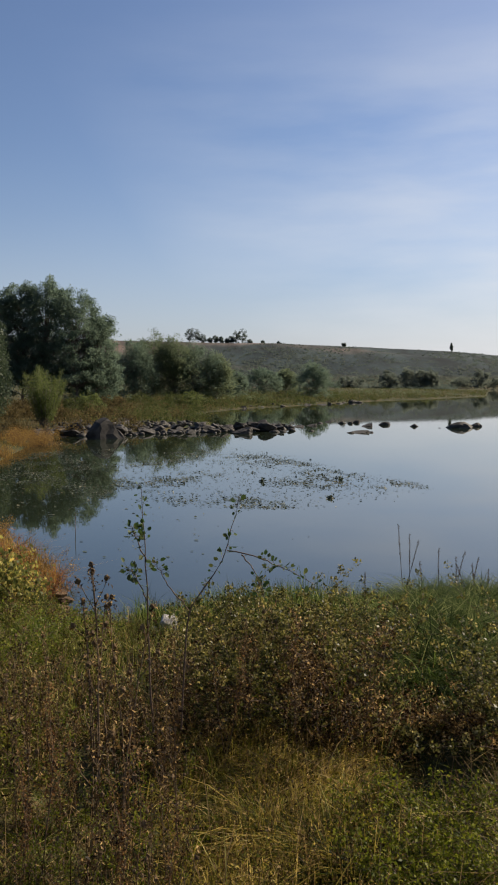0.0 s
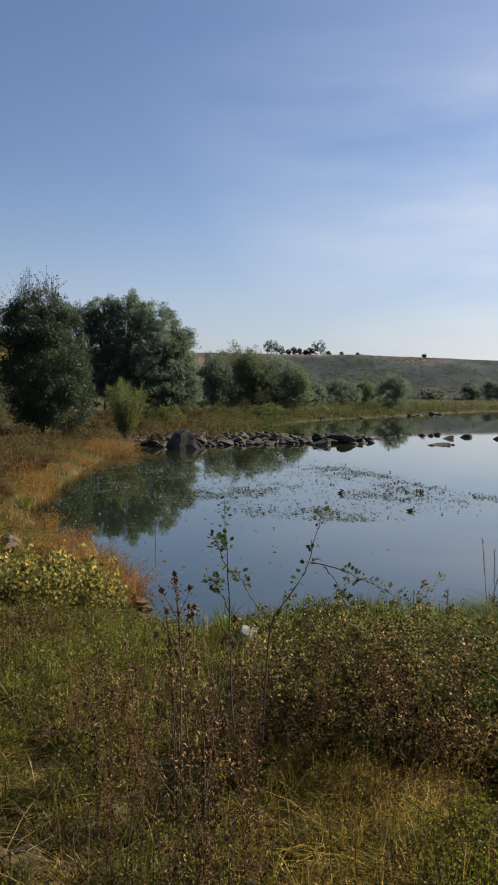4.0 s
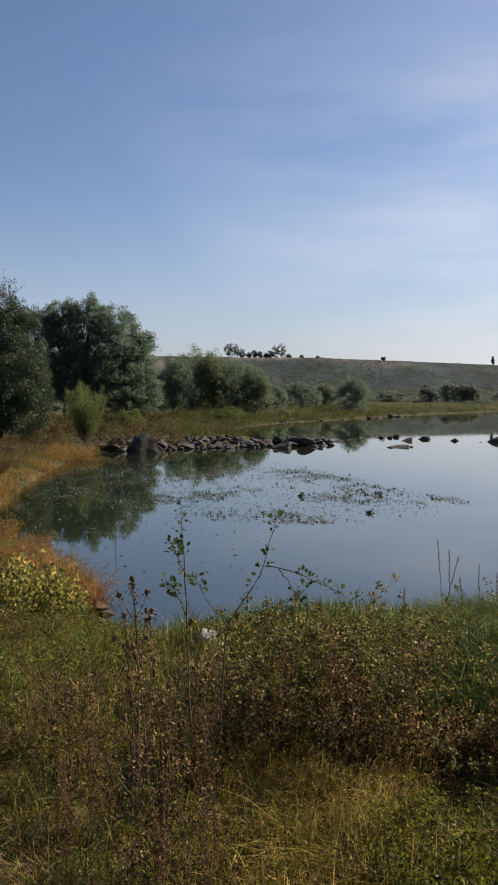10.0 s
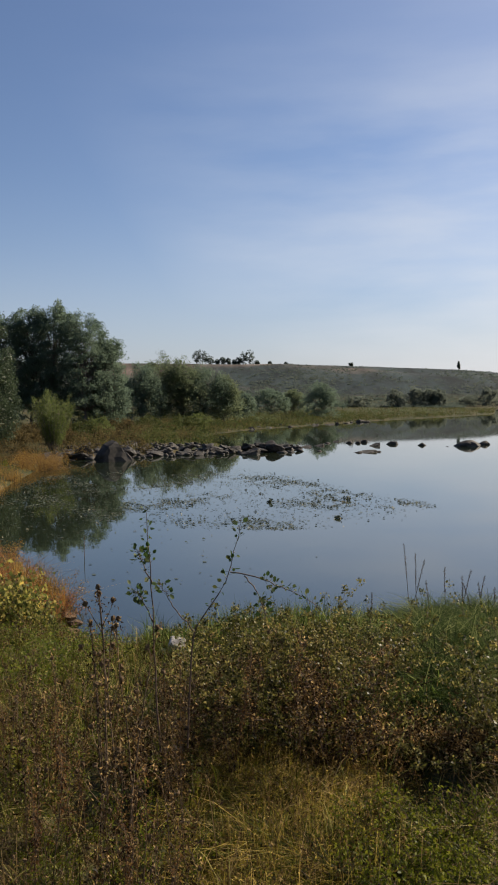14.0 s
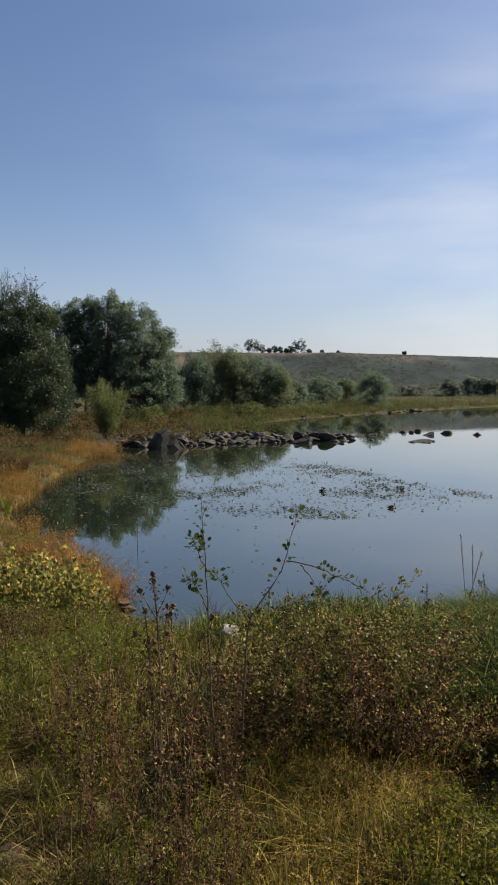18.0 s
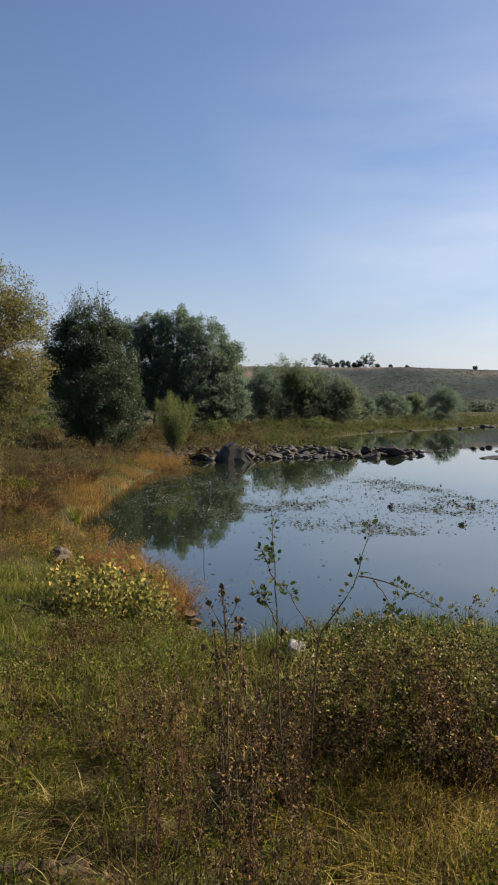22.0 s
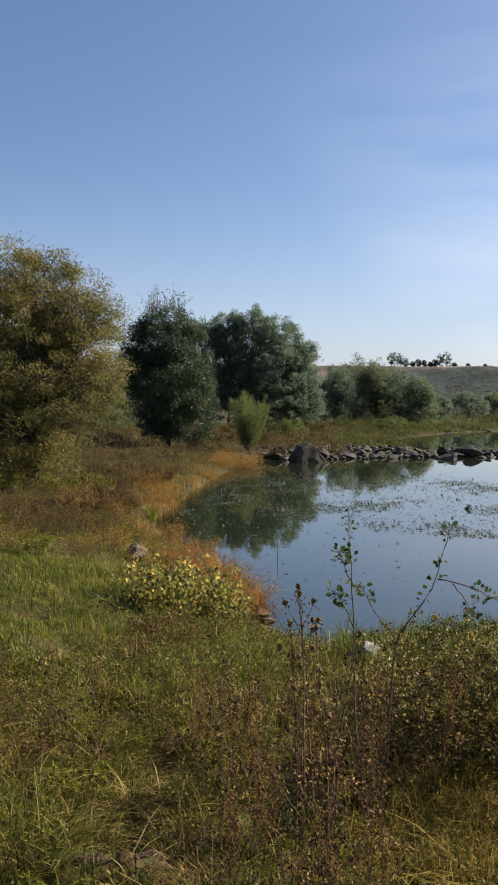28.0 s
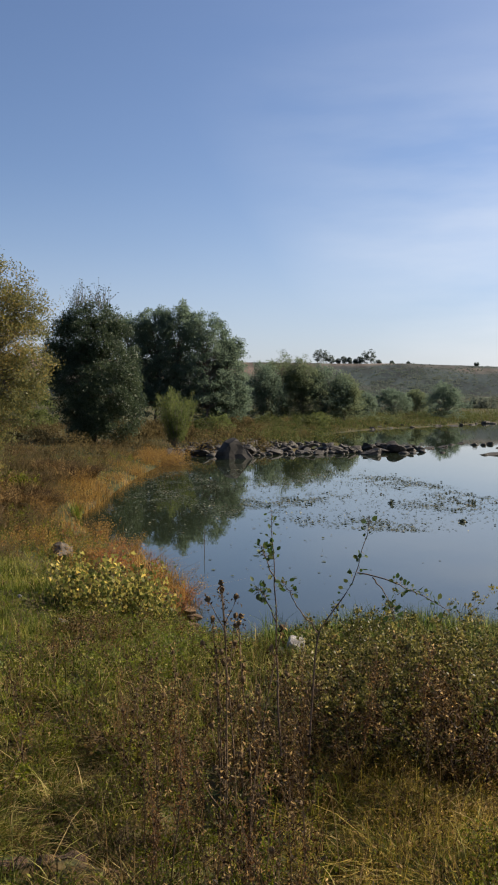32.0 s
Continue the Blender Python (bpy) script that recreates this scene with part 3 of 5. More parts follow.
def plumes(h, w, n):
    """Upright plumes over a rounded bush."""
    out = [(0, 0, h * .5, w * .8, w * .8, h * .4), (w * .45, 0, h * .34, w * .7, w * .75, h * .32), (-w * .45, 0, h * .36, w * .7, w * .75, h * .33), (0, -w * .4, h * .24, w * .8, w * .6, h * .23)]
    for j in range(n):
        r, a = w * math.sqrt(rng.random()) * .92, rng.uniform(0, 6.283)
        out.append((r * math.cos(a), r * math.sin(a), h * (.8 - .42 * (r / w) ** 2 + rng.uniform(-.05, .05)), w * .22, w * .22, h * .19))
    return out


def build_trees():
    x, y = at_side(28.3, 36)
    tree("willow_tree", "tall olive-yellow willow with drooping leafy boughs", x, y,
         turned_lobes(28.3, [(-.3, 0, 7.6, 1.7, 1.8, 2.4), (-2.8, 0, 7.4, 2.4, 2.6, 3.2), (2.0, -.1, 7.1, 1.25, 1.4, 1.25), (.9, 0, 7.5, 1.4, 1.5, 1.3), (2.7, -.3, 6.1, 1.2, 1.4, 1.0), (3.0, -.2, 5.2, 1.0, 1.2, .85), (2.0, -.6, 4.3, 1.35, 1.4, 1.0),
                             (.1, -.8, 5.3, 2.0, 2.0, 1.5), (-2.6, -.6, 4.4, 2.5, 2.2, 2.0), (.6, -.9, 3.5, 1.7, 1.7, 1.2), (1.15, -.7, 2.3, 1.1, 1.2, 1.1), (-.7, -1, 2.3, 1.9, 1.6, 1.4), (-3.1, -.6, 2.0, 2.0, 1.8, 1.6), (1.3, -.5, 1.3, .7, .7, .7), (-1.0, 0, 9.3, 1.2, 1.3, 1.2), (1.9, .2, 8.5, 1.2, 1.2, 1.0), (.8, .3, 9.1, 1.1, 1.1, 1.0), (3.1, .1, 7.3, 1.0, 1.1, 1.0), (2.9, 0, 4.4, 1.0, 1.1, .9), (2.3, 0, 3.4, .95, 1.0, .9), (.9, .6, 6.2, 2.0, 1.6, 1.6), (-.4, .9, 6.6, 2.2, 1.5, 2.2), (-1.8, -1.3, 1.2, 1.6, 1.2, 1.1), (.2, -1.2, 1.1, 1.2, 1.0, .9)]),
         0.1, F_WILLOW, 160000, 1350, 0.3, 0.2, stems=3, leaf_slim=.42, limbs=.085)
    x, y = at_side(36, 38)
    tree("willow_tree", "olive-green willow standing behind the bank", x, y, [(0, 0, 6, 4, 4, 4.5), (1, 0, 3, 3.6, 3.2, 2.6)], 0.2, F_WILLOW, 12000, 160, 0.5, 0.3, stems=2)
    x, y = at_side(23.2, 78)
    tree("elder_bush", "fresh green bush between the willow and the dark tree", x, y, plumes(5.2, 2.2, 8), 0.17, F_LIME, 9000, 160, 0.26, 0.05, "bush", stems=4)
    x, y = at_side(18.95, 66)
    tree("pear_tree", "dark green dense tree with bare twigs at its top", x, y,
         turned_lobes(18.95, [(-.3, 0, 8.5, 2.6, 2.5, 2.5), (0, 0, 5.2, 3.5, 3.4, 4.0), (.7, 0, 3.4, 3.1, 3.1, 2.7), (-.9, 0, 4.2, 2.7, 2.8, 3.4), (1.2, -.8, 1.9, 2.3, 2.0, 1.7), (-.9, -.6, 2.0, 1.9, 1.8, 1.8), (1.9, -.3, 7.2, 1.7, 1.7, 2.2), (-2.2, 0, 7.9, 1.5, 1.5, 2.1), (-1.2, 0, 9.6, 1.2, 1.3, 1.0), (.9, 0, 9.5, 1.3, 1.3, 1.1), (-2.9, 0, 6.2, 1.1, 1.3, 1.8)]), 0.15, F_DARK, 105000, 700, 0.36, 0.2, bare=70, stems=2)
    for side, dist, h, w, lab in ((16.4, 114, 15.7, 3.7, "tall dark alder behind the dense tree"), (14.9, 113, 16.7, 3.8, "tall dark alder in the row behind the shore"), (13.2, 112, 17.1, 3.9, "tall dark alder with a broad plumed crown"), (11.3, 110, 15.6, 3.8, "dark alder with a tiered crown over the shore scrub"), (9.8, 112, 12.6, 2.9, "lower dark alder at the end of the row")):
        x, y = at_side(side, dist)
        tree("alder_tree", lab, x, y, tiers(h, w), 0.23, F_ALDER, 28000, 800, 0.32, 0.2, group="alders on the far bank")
    x, y = at_side(13.45, 62.5)
    ob = thing("willow_shrub", "small light green willow shrub with upright stems", "shrub", at=(x, y, float(land(x, y)) - .05))
    wood, pts, ways = [], [], []
    for j in range(46):
        a, tilt = rng.uniform(0, 6.283), .52 * math.sqrt(rng.random())
        line = wander((.12 * math.cos(a), .12 * math.sin(a), -.1), (math.sin(tilt) * math.cos(a), math.sin(tilt) * math.sin(a), math.cos(tilt)), (4.9 - 1.9 * tilt) * rng.uniform(.82, 1.03), 8, .05, .03)
        wood.append(tube(line, np.linspace(.028, .006, 9), 4))
        k = rng.uniform(1.6, 8, 330)
        pts.append(np.stack([np.interp(k, np.arange(9), line[:, i]) for i in range(3)], -1) + rng.normal(size=(330, 3)) * .1)
        ways.append(np.tile(line[-1] - line[3], (330, 1)) / np.linalg.norm(line[-1] - line[3]) + rng.normal(size=(330, 3)) * .5)
    part("branchwork", raw_mesh("branchwork", *join(wood), M_BARK, True), ob)
    pts = np.concatenate(pts)
    part("foliage", raw_mesh("foliage", *leaves(pts, .15 * rng.uniform(.6, 1.3, len(pts)), .035, np.concatenate(ways)), F_LIME), ob, "slim light green leaves along the stems")
    for side, dist, h, w, mat, lab in ((9.95, 117, 7.4, 2.3, F_ALDER, "haze-greyed willow bush below the alders"), (7.4, 134, 10.0, 2.7, F_ALDER, "dark rounded willow bush on the far shore"), (6.05, 138, 11.4, 3.4, F_SALLOW, "tall rounded haze-greyed willow bush"),
                                       (4.6, 138, 11.0, 3.3, F_SALLOW, "rounded haze-greyed willow bush"), (3.0, 139, 9.9, 3.0, F_ALDER, "darker rounded willow bush on the far shore"), (1.7, 141, 8.0, 2.6, F_SALLOW, "rounded haze-greyed willow bush at the row's end"), (0.55, 158, 5.4, 2.6, F_ALDER, "low willow bush by the far shore"),
                                       (-1.5, 178, 6.0, 3.6, F_ALDER, "low willow bush by the far shore"), (-3.2, 186, 5.6, 3.2, F_SALLOW, "low haze-greyed bush in the reeds"), (-5.2, 160, 7.0, 3.6, F_ALDER, "round dark willow bush alone on the far shore"),
                                       (-7.6, 300, 4.2, 4.6, F_FAR, "low haze-greyed distant bush"), (-10.2, 300, 6.4, 3.0, F_FAR, "distant haze-greyed bush below the hill"), (-11.4, 305, 7.6, 3.0, F_FAR, "distant haze-greyed tree below the hill"), (-12.4, 308, 7.4, 2.6, F_FAR, "distant haze-greyed tree below the hill"), (-13.1, 310, 7.0, 2.6, F_FAR, "distant haze-greyed tree below the hill"),
                                       (-15.2, 330, 4.6, 5, F_FAR, "low haze-greyed distant bush"), (-16.4, 335, 8.0, 3.2, F_FAR, "distant haze-greyed bush at the water"), (-17.6, 340, 5.5, 4, F_FAR, "distant haze-greyed bush at the water")):
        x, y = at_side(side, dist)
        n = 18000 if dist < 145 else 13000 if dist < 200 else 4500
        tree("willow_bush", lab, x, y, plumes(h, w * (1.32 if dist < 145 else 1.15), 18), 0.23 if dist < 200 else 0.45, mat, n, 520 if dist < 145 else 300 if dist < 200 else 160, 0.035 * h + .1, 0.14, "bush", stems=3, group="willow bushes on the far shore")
    for side, dist, h, w, mat, lab in ((12.6, 70, 1.5, 1.1, F_MEADOW, "low brown bush behind the rocks"), (11.4, 76, 1.9, 1.3, F_STRIP, "low green bush behind the rocks"), (10.4, 84, 2.2, 1.5, F_LIME, "low light green bush before the alders"), (9.0, 92, 1.9, 1.6, F_MEADOW, "low tan bush behind the rocks"), (8.2, 88, 1.5, 1.4, F_MEADOW, "low tan bush behind the rocks"),
                                       (7.0, 104, 2.0, 1.8, F_STRIP, "low green bush on the far shore"), (5.9, 98, 1.4, 1.3, F_STRIP, "low green bush on the far shore"), (4.6, 108, 2.0, 1.6, F_STRIP, "low green bush on the far shore"), (3.4, 112, 2.2, 1.5, F_LIME, "low light green bush by the reeds"), (14.6, 74, 1.6, 1.5, F_MEADOW, "low brown bush below the alders"), (16.2, 72, 1.8, 1.4, F_MEADOW, "low brown bush below the alders")):
        x, y = at_side(side, dist)
        tree("low_bush", lab, x, y, plumes(h, w, 7), .13, mat, 3200, 120, .14, .03, "bush", stems=4, group="low bushes behind the rocks")
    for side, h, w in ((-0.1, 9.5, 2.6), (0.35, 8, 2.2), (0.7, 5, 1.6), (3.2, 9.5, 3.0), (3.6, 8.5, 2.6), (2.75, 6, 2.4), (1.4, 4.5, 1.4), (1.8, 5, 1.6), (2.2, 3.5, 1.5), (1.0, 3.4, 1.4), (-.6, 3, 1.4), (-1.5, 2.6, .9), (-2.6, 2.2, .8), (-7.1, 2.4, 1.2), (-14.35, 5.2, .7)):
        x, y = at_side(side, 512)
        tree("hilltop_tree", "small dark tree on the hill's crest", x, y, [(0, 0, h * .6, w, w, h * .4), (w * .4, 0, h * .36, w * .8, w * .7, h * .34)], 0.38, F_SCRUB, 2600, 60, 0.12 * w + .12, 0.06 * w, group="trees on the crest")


build_trees()


# ---- rocks ----
def rock_mesh(seed, flat=0.7, mat=None, peak=0.0, cuts=14, lump=0.16):
    """A broken boulder: a ball cut by a few planes and roughened."""
    bm = bmesh.new()
    bmesh.ops.create_icosphere(bm, subdivisions=3, radius=1.0)
    g = np.random.default_rng(seed)
    planes = [(Vector(g.normal(size=3)).normalized(), g.uniform(0.4, 0.75)) for _ in range(cuts)]
    for v in bm.verts:
        p = v.co.copy()
        for nrm, dd in planes:
            over = p.dot(nrm) - dd
            if over > 0:
                p -= nrm * over * 0.97
        p += p.normalized() * (lump * noise.noise(p * 2.2 + Vector((seed, 0, 0))) + 0.09 * noise.noise(p * 5 + Vector((0, seed, 0))))
        p.x *= 1 - peak * max(p.z, 0)
        p.y *= 1 - peak * max(p.z, 0)
        p.z *= flat
        v.co = p
    me = bpy.data.meshes.new("rock")
    bm.to_mesh(me)
    bm.free()
    me.materials.append(mat or M_ROCK)
    return me


ROCKS = [rock_mesh(s, f, None, k) for s, f, k in ((3, .95, .55), (5, .55, .15), (8, .65, .2), (13, .45, .1), (21, .8, .2), (34, .4, .05), (55, .6, .25))]


SLABS = [rock_mesh(s, .62, None, .05, 20, .1) for s in (63, 66, 69, 72, 77)]


def rock(x, y, w, h, z=None, turn=None, mesh=None, label="dark wet boulder in the shallow water"):
    ob = new("rock", ROCKS[int(rng.integers(len(ROCKS)))] if mesh is None else mesh)
    ob.rotation_euler = (rng.uniform(-.12, .12), rng.uniform(-.12, .12), rng.uniform(0, 6.3) if turn is None else turn)
    ob.scale = (w / 1.5, w / 1.5 * rng.uniform(.75, 1.1), h)
    ob.location = (x, y, (max(float(land(x, y)), -0.3) if z is None else z) + 0.2 * h)
    return tagged(ob, label, "rock", "boulders along the shore")


HUMPS = [rock_mesh(s, .85, None, .3, 9, .12) for s in (31, 37, 41, 47)]


def hump(x, y, w, h, label):
    """A rounded boulder w wide that stands h out of the water."""
    me = HUMPS[int(rng.integers(len(HUMPS)))]
    top, wide, deep = (max(abs(v.co[k]) for v in me.vertices) for k in (2, 0, 1))
    ob = new("rock", me)
    sx, sy = .5 * w / wide, .5 * w / deep
    ob.scale, ob.location, ob.rotation_euler = (sx, sy * rng.uniform(.55, .8), (.62 * h + .12) / top), (x, y, -.12), (rng.uniform(-.06, .06), rng.uniform(-.06, .06), rng.uniform(-.3, .3))
    return tagged(ob, label, "rock", "boulders along the shore")


def build_rocks():
    rock(-9.0, 55.8, 3.0, 1.75, -.5, 0.5, rock_mesh(17, .9, None, .2, 12, .1), "large dark angular boulder at the water's edge")
    hump(0.3, 61.5, 2.0, 1.05, "dark rounded boulder in the shallows")
    for x, y, w, h in ((9.2, 63.0, 3.0, .42), (8.5, 62.7, 1.0, .2), (9.9, 63.2, 1.4, .26), (9.5, 76, 1.3, .5), (10.2, 75.6, .9, .32), (11.0, 77, 1.1, .4), (11.2, 71.5, 1.4, .62), (13.2, 74, 1.6, .45), (15.3, 71.8, 1.2, .58), (18.9, 70.5, 2.7, .85), (16.9, 69.5, .6, .12), (20.9, 72.5, 1.4, .6),
                       (4.2, 66, .9, .3), (3.4, 63.6, 1.5, .35), (2.6, 63.2, 1.2, .3), (5.0, 70, 1.7, .4), (6.3, 72, 1.5, .4), (7.4, 76, 1.3, .35), (3.2, 69, 1.5, .5), (8.4, 78, 1.2, .35), (5.6, 64.6, .7, .16), (20.2, 140, 1.7, .5), (16, 139, 1.2, .4)):
        hump(x, y, w, h, "dark wet boulder in the shallow water")
    for n in range(190):
        k = rng.random()
        x = -14.0 + 17.5 * k
        y = 57.0 + 8.5 * k ** 0.9 + rng.uniform(-2.0, 10.0) * (1 - .45 * k)
        w = rng.choice([.5, .8, 1.15, 1.6], p=[.28, .36, .26, .1]) * rng.uniform(.8, 1.25)
        slab = n % 3 > 0
        ob = rock(x, y, w, w * (rng.uniform(.2, .4) if slab else rng.uniform(.38, .62)), max(rng.uniform(-.1, .16), float(land(x, y)) - .1), mesh=SLABS[n % len(SLABS)] if slab else None,
                  label="flat broken slab in the rocky spit" if slab else "broken dark stone in the rocky spit")
        ob.rotation_euler[0], ob.rotation_euler[1] = rng.normal(0, .2), rng.normal(0, .2)
    for _ in range(40):
        k = rng.random()
        x, w = -14.4 + 9 * k, rng.uniform(.25, .6)
        y = 54.6 + 5.5 * k + rng.uniform(-.6, 4.5)
        rock(x, y, w, w * rng.uniform(.35, .6), max(rng.uniform(-.06, .1), float(land(x, y)) - .05), label="small dark stone at the spit's edge")
    lumps = []
    for n in range(260):
        bm = bmesh.new()
        bmesh.ops.create_icosphere(bm, subdivisions=1, radius=.5)
        k, w = rng.random(), rng.uniform(.2, .75)
        x = -14.2 + 18.5 * k
        y = 56.5 + 8.8 * k ** .9 + rng.uniform(-1.8, 9.5) * (1 - .45 * k)
        m = pose(x, y, max(0, float(land(x, y))) + .08 * w, rng.uniform(-25, 25), rng.uniform(-25, 25), rng.uniform(0, 360)) @ Matrix.Diagonal((w * 1.2, w * .9, w * rng.uniform(.35, .6), 1))
        lumps.append((np.array([m @ (v.co * rng.uniform(.7, 1.15)) for v in bm.verts]), np.array([[v.index for v in f.verts] for f in bm.faces])))
        bm.free()
    tagged(new("stone_rubble", raw_mesh("stone_rubble", *join(lumps), M_ROCK)), "dark rubble of small stones between the slabs", "stones", kind="stuff")
    for _ in range(26):
        k = rng.random()
        rock(-12 + 32 * k, 96 + 46 * k + rng.uniform(-3, 2), rng.uniform(.6, 1.6), rng.uniform(.3, .6), -.05, label="dark stone along the far shore")


build_rocks()


# ---- grass, as stuff ----
def patches(x, y, s, shift):
    return 0.5 + 0.5 * ripple(x + shift, y - 2 * shift, s)


def hummock(x, y, s):
    """Growth from sparse to lush, in lumps of two sizes."""
    return np.clip(0.5 + 0.55 * ripple(x, y, s) + 0.45 * ripple(x + 5, y - 3, 2.3 * s), 0, 1)


def grass_field(name, label, x, y, tall, wide, mat, steps=3, lean=0.25, bend=0.45, lump=0.0):
    n = len(x)
    at = on_land(x, y)
    at[:, 2] -= 0.01
    h = tall * rng.uniform(0.45, 1.25, n)
    if lump:
        h = h * (0.4 + 1.2 * hummock(x, y, lump))
    v, f = blades(at, h, wide * rng.uniform(0.6, 1.3, n), rng.uniform(0, 6.283, n), np.abs(rng.normal(0, lean, n)), rng.normal(0.2, bend, n), steps)
    tagged(new(name, raw_mesh(name, v, f, mat)), label, "grass", kind="stuff")


def tufted_field(name, label, x, y, per, tall, wide, spread, mat, lean=0.45, bend=0.8):
    """Grass in tufts: blades that lean out from each tuft's middle."""
    n = len(x)
    size = rng.uniform(.55, 1.35, n).repeat(per)
    turn = rng.uniform(0, 6.283, n * per)
    out = spread * np.sqrt(rng.random(n * per)) * size
    bx, by = x.repeat(per) + out * np.cos(turn), y.repeat(per) + out * np.sin(turn)
    at = on_land(bx, by)
    at[:, 2] -= .01
    h = tall * size * rng.uniform(.35, 1.2, n * per) * (.55 + .8 * hummock(x, y, 5.0)).repeat(per)
    h *= np.where(rng.random(n * per) < .05, 1.35, 1)
    v, f = blades(at, h, wide * rng.uniform(.6, 1.4, n * per), turn + rng.normal(0, 1.1, n * per), np.abs(rng.normal(0, lean, n * per)) * (.3 + out / spread), rng.normal(bend, .45, n * per), 3)
    tagged(new(name, raw_mesh(name, v, f, mat)), label, "grass", kind="stuff")


def keep(x, y, chance, low=0.15):
    """Thins places by a chance, and leaves those on firm land."""
    ok = (rng.random(len(x)) < chance * (1 - .92 * np.minimum(dips(x, y), 1))) & (to_shore(x, y) > low)
    return x[ok], y[ok]


def side_of(x, y):
    return np.degrees(np.arctan2(-x, y)), np.hypot(x, y)


def bare_spot(x, y):
    return 1 - np.exp(-(((x + 1.55) / .5) ** 2 + ((y - 4.0) / .32) ** 2) ** 2)


def weedy(x, y):
    """Where withered weeds stand and little grass grows."""
    s, r = side_of(x, y)
    return smooth(2, 5, s) * smooth(16, 13, s) * smooth(2.0, 2.6, r) * smooth(6.6, 5.8, r)


def lawn(x, y):
    """Where the bank is a short green lawn."""
    return np.minimum(1, 1.25 * np.exp(-((((x + 5.6) * .91 + (y - 11.4) * .42) / 3.2) ** 2 + (((y - 11.4) * .91 - (x + 5.6) * .42) / 2.4) ** 2) ** 2) + np.exp(-(((x + 8.7) / 2.4) ** 2 + ((y - 19.9) / 1.2) ** 2)) + 1.3 * np.exp(-(((x + 9.5) / 4.5) ** 2 + ((y - 15.4) / 2.4) ** 2)) + 1.2 * np.exp(-(((x + 12.2) / 3) ** 2 + ((y - 27.5) / 1.8) ** 2)) + 1.3 * np.exp(-(((x + 18.0) / 3.2) ** 2 + ((y - 36.2) / 1.8) ** 2)) + 1.2 * np.exp(-(((x + 10.9) / 1.6) ** 2 + ((y - 24.1) / .8) ** 2)))


def build_grass():
    # by the feet, up to the weeds
    x, y = polar(10500, (-27, 42), (1.4, 7.8), 1.3)
    green = patches(x, y, 2.3, 3)
    a = keep(x, y, (0.25 + 0.6 * green) * bare_spot(x, y) * smooth(.25, .6, hummock(x, y, 5.0)) * (1 - .93 * weedy(x, y)))
    tufted_field("green_grass", "mixed green autumn grass on the bank", *a, 12, 0.145, 0.0066, .055, F_GRASS, .42, 1.1)
    x, y = polar(7000, (-27, 42), (1.4, 7.8), 1.3)
    a = keep(x, y, (0.25 + 0.6 * (1 - patches(x, y, 2.3, 3))) * bare_spot(x, y) * smooth(.15, .5, hummock(x, y, 5.0)) * (1 - .9 * weedy(x, y)))
    tufted_field("dry_grass", "straw-coloured dry grass on the bank", *a, 9, 0.165, 0.0065, .06, F_DRY, .45, 1.1)
    x, y = polar(4300, (-15, 7), (2.2, 6.0), 1.2)
    s, r = side_of(x, y)
    a = keep(x, y, smooth(7, 2.5, s) * smooth(-14, -8, s) * (.4 + .6 * hummock(x, y, 5.0)))
    tufted_field("yellow_green_grass", "yellow-green grass tussocks", *a, 12, 0.125, 0.0065, .06, F_YGRASS, .45, 1.1)
    tufted_field("dry_grass", "tan dry grass among the tussocks", *[k[::3] + .05 for k in a], 10, 0.13, 0.0055, .06, F_DRY, .45, 1.1)
    x, y = polar(24000, (-27, 42), (1.3, 7.0), 1.2)
    a = keep(x, y, bare_spot(x, y) * smooth(.3, .7, hummock(x, y, 5.0)) * (1 - .93 * weedy(x, y)))
    grass_field("short_grass", "short grass between the tufts", *a, 0.08, 0.005, F_GRASS, 2, 0.5, 0.6)
    # the slope to the water
    x, y = polar(110000, (-28, 44), (6.5, 17.5), 1.1)
    green = patches(x, y, 1.1, 8)
    a = keep(x, y, (0.25 + 0.6 * green) * (1 - .6 * lawn(x, y)), 0.05)
    grass_field("green_grass", "green grass on the slope to the pond", *[k[:int(.68 * len(k))] for k in a], 0.25, 0.0095, F_GRASS, 3, 0.4, 0.9, 2.6)
    x, y = polar(60000, (-28, 44), (6.5, 17.5), 1.1)
    a = keep(x, y, (0.2 + 0.7 * (1 - patches(x, y, 1.1, 8))) * (1 - .8 * lawn(x, y)), 0.05)
    grass_field("dry_grass", "brown dry grass and herbs on the slope", *[k[:int(.7 * len(k))] for k in a], 0.27, 0.008, F_DRY, 3, 0.45, 0.8, 2.6)
    x, y = polar(26000, (-24, 9), (10.0, 15.5), 1.0)
    ds = to_shore(x, y)
    a = keep(x, y, smooth(4.2, 1.6, ds) * smooth(8.5, 5, side_of(x, y)[0]), -.1)
    grass_field("shore_grass", "lush green grass along the near shore", *a, 0.36, 0.011, F_SEDGE, 3, 0.35, 0.6, 2.0)
    # the bank on the far side of the bay
    x, y = polar(165000, (11, 44), (8.0, 60), 0.75)
    ds = to_shore(x, y)
    a = keep(x, y, np.maximum(lawn(x, y), 0.35 + 0.5 * smooth(0.35, 0.55, patches(x, y, 0.5, 5))) * smooth(0.3, 1.5, ds) * (1 - .6 * smooth(34, 46, y)))
    short = lawn(*a) > rng.uniform(.15, .5, len(a[0]))
    a = [k[short | (a[1] > 13.5)] for k in a]
    short = lawn(*a) > rng.uniform(.15, .5, len(a[0]))
    grass_field("lawn_grass", "short bright green lawn grass on the bank", *[k[short] for k in a], 0.1, 0.014, F_LAWN, 2, 0.4, 0.6, 1.6)
